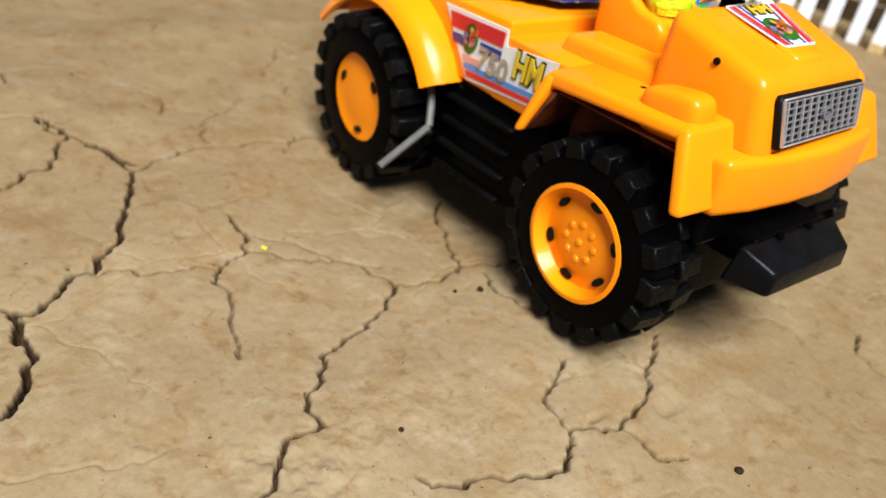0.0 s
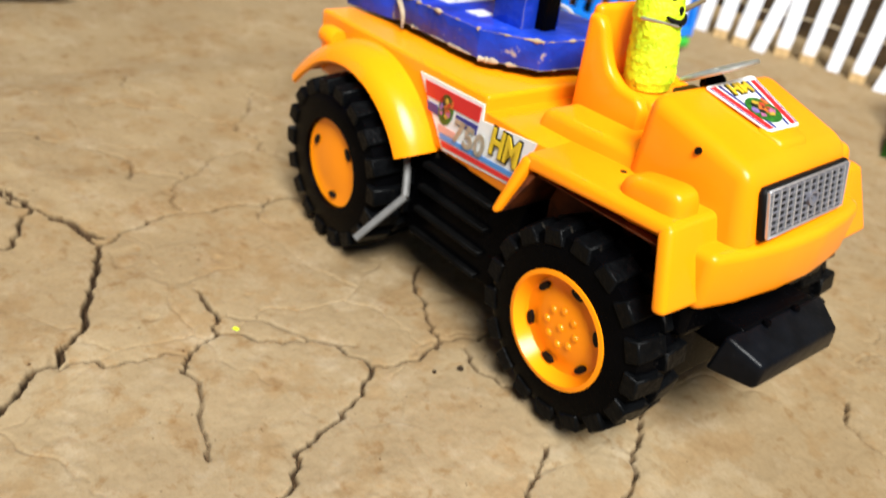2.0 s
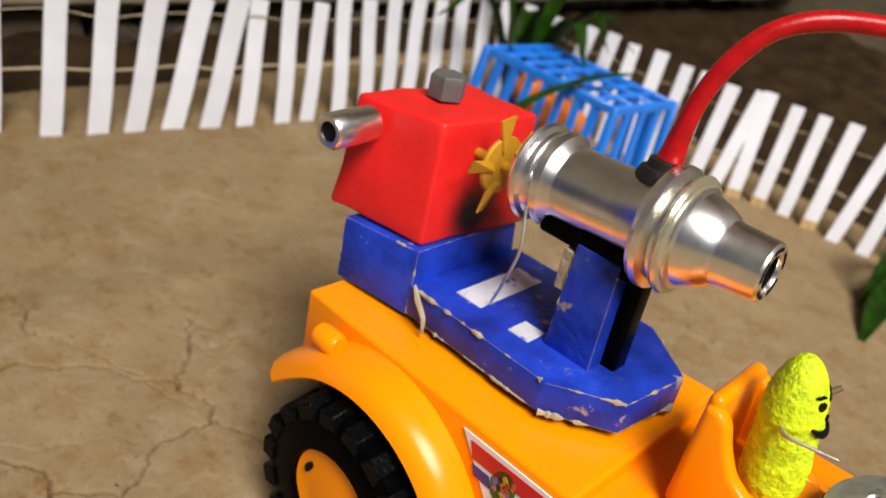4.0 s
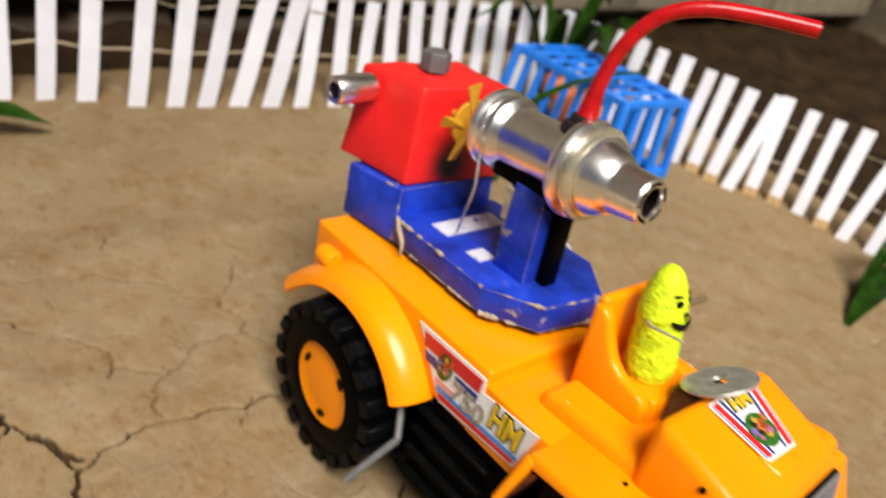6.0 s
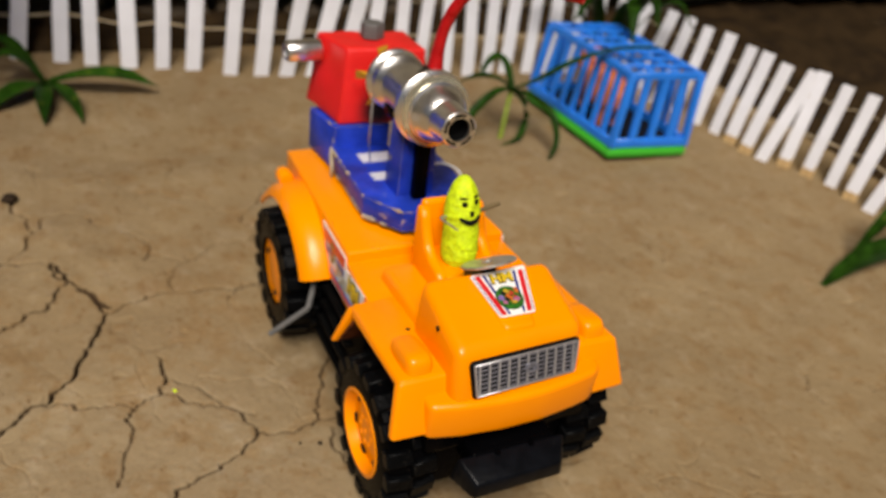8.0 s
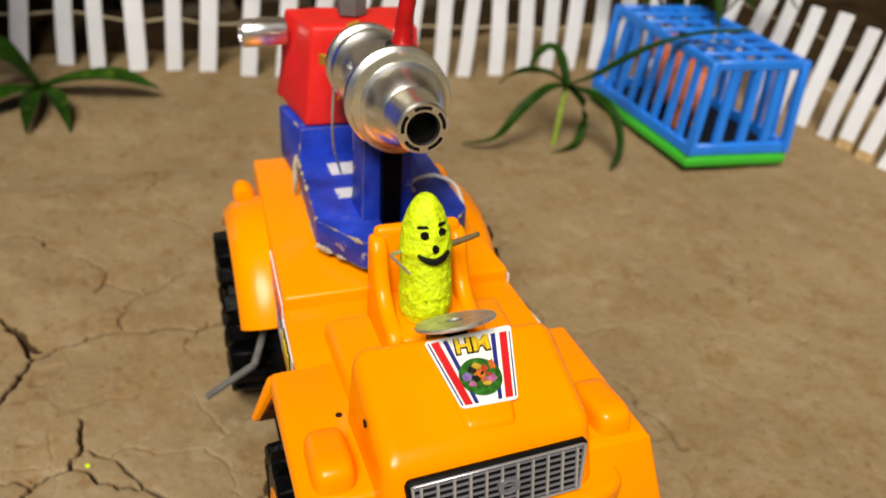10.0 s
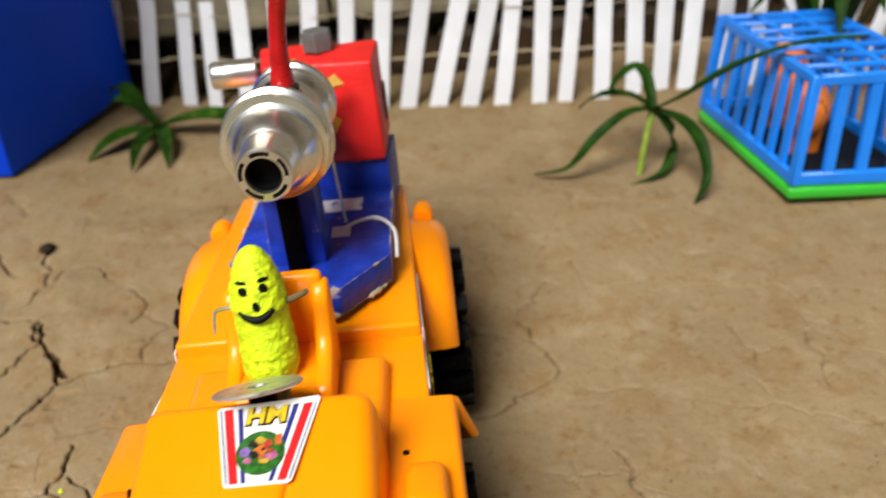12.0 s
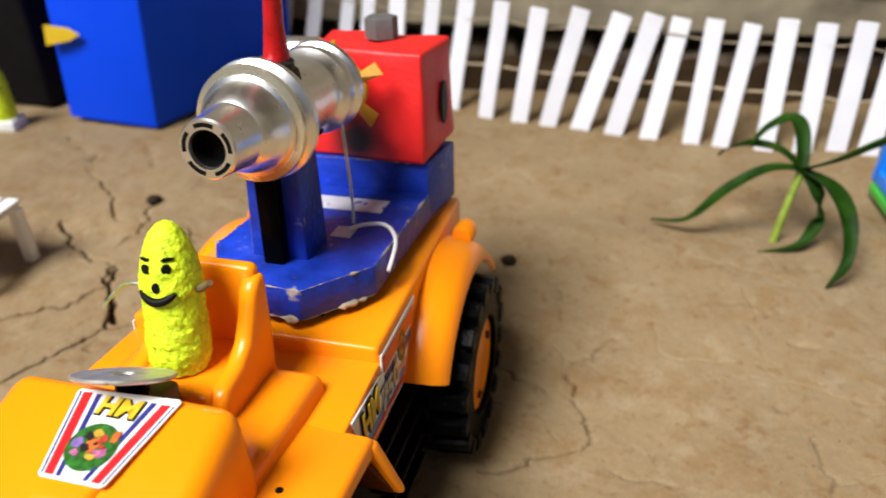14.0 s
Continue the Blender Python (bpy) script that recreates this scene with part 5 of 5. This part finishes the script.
def toy_lump(at):
    """A plain rounded toy body on four stubs."""
    bm = bmesh.new()
    bmesh.ops.create_uvsphere(bm, u_segments=24, v_segments=14, radius=1)
    moved(bm, Matrix.Translation((0, 0, 0.040)) @ Matrix.Diagonal((0.019, 0.036, 0.022, 1)))
    head = bmesh.new()
    bmesh.ops.create_uvsphere(head, u_segments=18, v_segments=12, radius=0.015)
    stubs = [moved(lathe([(0.0001, 0), (0.0045, 0), (0.0052, 0.022), (0.0001, 0.024)], "z", 12), Matrix.Translation((x, y, 0.0118))) for x in (-0.008, 0.008) for y in (-0.02, 0.02)]
    bm = solid(bm, moved(head, Matrix.Translation((0, -0.038, 0.052))), *stubs)
    ob = new("toy", mesh_of("toy", bm, TOY_ORANGE, 60))
    ob.matrix_basis = at
    return tagged(ob, "plain orange and black plastic toy standing in the cage", "toy")


CAGE = pose(-0.3505, 0.3245, 0.003)
animal_cage(CAGE, 0.125, 0.082, 0.086)
toy_lump(CAGE @ pose(-0.002, -0.008, 0.0019, 0, 0, 262))


# ---- plants ----
def strap_leaf(length, width, rise, droop, seed):
    """One arching leaf, folded along its midrib, from the origin out along x."""
    rng = random.Random(seed)
    bm = bmesh.new()
    rows, steps = [], 16
    bend = rng.uniform(-0.25, 0.25)
    for i in range(steps + 1):
        t = i / steps
        x = length * (t - 0.12 * t * t)
        z = rise * math.sin(min(1.0, t * 1.15) * math.pi * 0.62) - droop * t ** 2.6
        y = bend * length * t * t
        w = width * (0.55 + 0.75 * math.sin(t * math.pi * 0.9)) * (1 - t ** 4) * 0.5 + 0.0003
        rows.append([bm.verts.new((x, y + s * w, z + (abs(s) - 0.35) * w * 0.45 + 0.0006 * math.sin(9 * t + s))) for s in (-1, -0.5, 0, 0.5, 1)])
    for a, b in zip(rows, rows[1:]):
        for k in range(4):
            bm.faces.new((a[k], a[k + 1], b[k + 1], b[k]))
    extra = bmesh.ops.extrude_face_region(bm, geom=bm.faces[:])
    bmesh.ops.translate(bm, verts=[g for g in extra["geom"] if isinstance(g, bmesh.types.BMVert)], vec=(0, 0, -0.0005))
    bmesh.ops.recalc_face_normals(bm, faces=bm.faces[:])
    return bm


def leaf_along(turns, wide):
    """One folded leaf along smooth points (mm), widest a third of the way out."""
    pts = [Vector(mm(*p)) for p in turns]
    line = []
    for i in range(len(pts) - 1):
        p0, p1, p2, p3 = pts[max(i - 1, 0)], pts[i], pts[i + 1], pts[min(i + 2, len(pts) - 1)]
        for k in range(7):
            t = k / 7
            line.append(0.5 * (2 * p1 + (p2 - p0) * t + (2 * p0 - 5 * p1 + 4 * p2 - p3) * t * t + (3 * p1 - p0 - 3 * p2 + p3) * t ** 3))
    line.append(pts[-1])
    bm = bmesh.new()
    rows = []
    for i, q in enumerate(line):
        t = i / (len(line) - 1)
        ahead = (line[min(i + 1, len(line) - 1)] - line[max(i - 1, 0)]).normalized()
        flat = ahead.cross(Vector((0, 0, 1)))
        if i:
            flat = (flat.normalized() * 0.35 + across * 0.65)
        across = (flat - ahead * flat.dot(ahead)).normalized()
        up = across.cross(ahead)
        w = wide / 2000 * (0.45 + 0.75 * math.sin(min(1, t * 1.25 + 0.12) * math.pi * 0.82)) * (1 - t ** 5) + 0.0003
        rows.append([bm.verts.new(q + across * (s * w) + up * ((abs(s) - 0.4) * w * 0.5 + 0.0004 * math.sin(11 * t + 2 * s))) for s in (-1, -0.5, 0, 0.5, 1)])
    for a, b in zip(rows, rows[1:]):
        for k in range(4):
            bm.faces.new((a[k], a[k + 1], b[k + 1], b[k]))
    extra = bmesh.ops.extrude_face_region(bm, geom=bm.faces[:])
    bmesh.ops.translate(bm, verts=[g for g in extra["geom"] if isinstance(g, bmesh.types.BMVert)], vec=(0, 0, -0.0005))
    bmesh.ops.recalc_face_normals(bm, faces=bm.faces[:])
    return bm


def plant(at, leaves, label, top=(0, 0, 0.004)):
    """leaves: heading in degrees, length, width, rise, droop (mm)."""
    root = thing("leafy_plant", label, "plant", at, group="leafy plants")
    for i, (turn, length, width, rise, droop) in enumerate(leaves):
        part("leaf", strap_leaf(length / 1000, width / 1000, rise / 1000, droop / 1000, i + len(leaves)), LEAF, root, at=pose(*top, 0, 0, turn), angle=80)
    return root


def on_ground(x, y, turn=0):
    return pose(x, y, float(ground_height(np.array(x), np.array(y))), 0, 0, turn)


plant(on_ground(-0.512, -0.180), [(64, 110, 19, 20, 13), (-36, 80, 15, 12, 12), (27, 92, 10, 12, 13), (-2, 88, 11, 12, 12), (-88, 45, 15, 34, 10), (-120, 60, 12, 40, 14)],
      "small plant with spreading dark green strap leaves on the mud")
cutting = thing("leafy_plant", "green strap-leaved cutting on a short stem beside the cage", "plant", on_ground(-0.354, 0.209), group="leafy plants")
HUB = (-14, 10, 44)
for turns, wide in (([(-7, -10, 46), (-1, -32, 33), (3, -54, 12), (-9, -76, 3)], 8.5), ([(0, 18, 36), (1, 22, 20), (12, 12, 6), (18, -11, 2)], 7.5), ([(8, 24, 44), (30, 31, 36), (45, 32, 18), (52, 23, 3)], 8.5),
                    ([(-28, 8, 62), (-38, 2, 67), (-32, -12, 62), (-22, -21, 54)], 8), ([(-20, -4, 53), (-27, -20, 53), (-34, -32, 46), (-37, -38, 39)], 7.5), ([(2, 26, 60), (16, 52, 84), (30, 86, 101), (44, 122, 108)], 8.5)):
    part("leaf", leaf_along([HUB] + turns, wide), LEAF, cutting, angle=80)
part("stem", tube([mm(*p) for p in ((1, -1, -3), (-3, 2, 14), (-9, 6, 30), HUB)], [0.0026, 0.0024, 0.0022, 0.0028], 10, 4), STEM, cutting, "yellow-green stem")
plant(on_ground(-0.098, 0.518), [(-88, 186, 18, 16, 24), (-101, 122, 15, 62, 66), (-58, 92, 14, 44, 34), (-28, 120, 15, 58, 40), (20, 80, 14, 60, 30)],
      "dark green strap-leaved plant against the side fence")
plant(on_ground(-0.445, 0.375), [(0, 100, 13, 125, 20), (40, 105, 12, 118, 20), (-60, 105, 12, 120, 22), (-25, 110, 13, 122, 30), (100, 80, 12, 125, 10), (200, 60, 12, 120, 10), (-100, 110, 12, 118, 24)],
      "tall dark green leaves behind the blue cage")

# ---- blue carton with a yellow mark ----
carton = thing("blue_carton", "tall bright blue cardboard box with a yellow mark", "box", pose(-0.434, -0.278, 0.003))
part("box",
     hexa([(-0.150, 0.060, 0.006), (0, 0, 0), (-0.006, -0.090, 0.002), (-0.17, -0.05, 0.008), (-0.150, 0.074, 0.26), (0.004, 0.029, 0.26), (0.0, -0.060, 0.26), (-0.17, -0.02, 0.26)], 0.0015, 2), CARTON_BLUE, carton)
part("mark", prism([mm(*p) for p in ((-81, 86), (-59, 84), (-50, 79), (-60, 74), (-84, 69))], lambda u, v, w: (w, u, v), (0.0012, 0.0030)), LETTER, carton, "yellow paper mark")

# ---- small white table, a second figure and dark sheeting ----
table = thing("paper_table", "small white paper table on the mud", "table", on_ground(-0.215, -0.285))
part("tabletop", block(-0.026, 0.026, -0.042, 0.038, 0.0375, 0.0395, 0.0006, 1), PAPER, table)
for k in range(7):
    part("slat", block(-0.0285, 0.0285, -0.044 + 0.0122 * k, -0.0348 + 0.0122 * k, 0.0397, 0.0425, 0.0006, 1), PAPER, table)
for x in (-0.024, 0.024):
    for y in (-0.040, 0.036):
        part("leg", block(x - 0.0035, x + 0.0035, y - 0.0035, y + 0.0035, -0.003, 0.0375, 0.0006, 1), PAPER, table)
pad = thing("paper_pad", "small pale grey paper pad under the second figure", "pad", on_ground(-0.4205, -0.417, 8))
part("block", block(-0.0105, 0.0105, -0.0110, 0.0110, -0.002, 0.0090, 0.0008, 2), PAPER, pad)
second = tagged(figure(on_ground(-0.4205, -0.417, -30) @ Matrix.Translation((0, 0, 0.0090)) @ Matrix.Diagonal((1, 1, 1.08, 1))), "second lime-yellow painted foam figure standing by the blue box", "figure")
crate = thing("black_crate", "large matt black crate standing behind the blue box", "crate")
part("body", hexa([(-0.72, -1.1, 0), (-0.50, -1.1, 0), (-0.462, -0.404, 0), (-0.70, -0.404, 0), (-0.72, -1.1, 0.32), (-0.51, -1.1, 0.32), (-0.473, -0.41, 0.32), (-0.70, -0.41, 0.32)], 0.006), DARK, crate)
part("lid", hexa([(-0.724, -1.1, 0.322), (-0.505, -1.1, 0.322), (-0.468, -0.405, 0.322), (-0.704, -0.405, 0.322), (-0.724, -1.1, 0.36), (-0.507, -1.1, 0.36), (-0.47, -0.406, 0.36), (-0.704, -0.406, 0.36)], 0.005), DARK, crate)

# ---- crumbs ----
def crumb(x, y, size, seed):
    rng = random.Random(seed)
    bm = bmesh.new()
    bmesh.ops.create_icosphere(bm, subdivisions=2, radius=size)
    for v in bm.verts:
        v.co *= 1 + 0.35 * noise.noise(v.co * (2.2 / size) + Vector((seed, 0, 0)))
        v.co.z *= 0.6
    ob = part("mud_crumb", bm, PEBBLE, at=on_ground(x, y) @ pose(0, 0, size * 0.4, 0, 0, rng.uniform(0, 360)), angle=70)
    return tagged(ob, "small dark crumb of earth on the mud", "crumb", group="crumbs")


for k, (x, y, size) in enumerate(((-0.297, 0.051, 0.0048), (-0.323, -0.2125, 0.0055), (0.071, -0.0455, 0.0016), (-0.046, -0.068, 0.0013), (-0.05, -0.078, 0.0009), (0.004, -0.14, 0.0009))):
    crumb(x, y, size, k)
leaf_bit = tagged(part("leaf_scrap", moved(block(-0.0013, 0.0013, -0.0009, 0.0009, 0, 0.0005, 0.0002, 1), on_ground(-0.111, -0.134, 30)), DOLL), "tiny yellow-green scrap lying on the mud", "scrap")
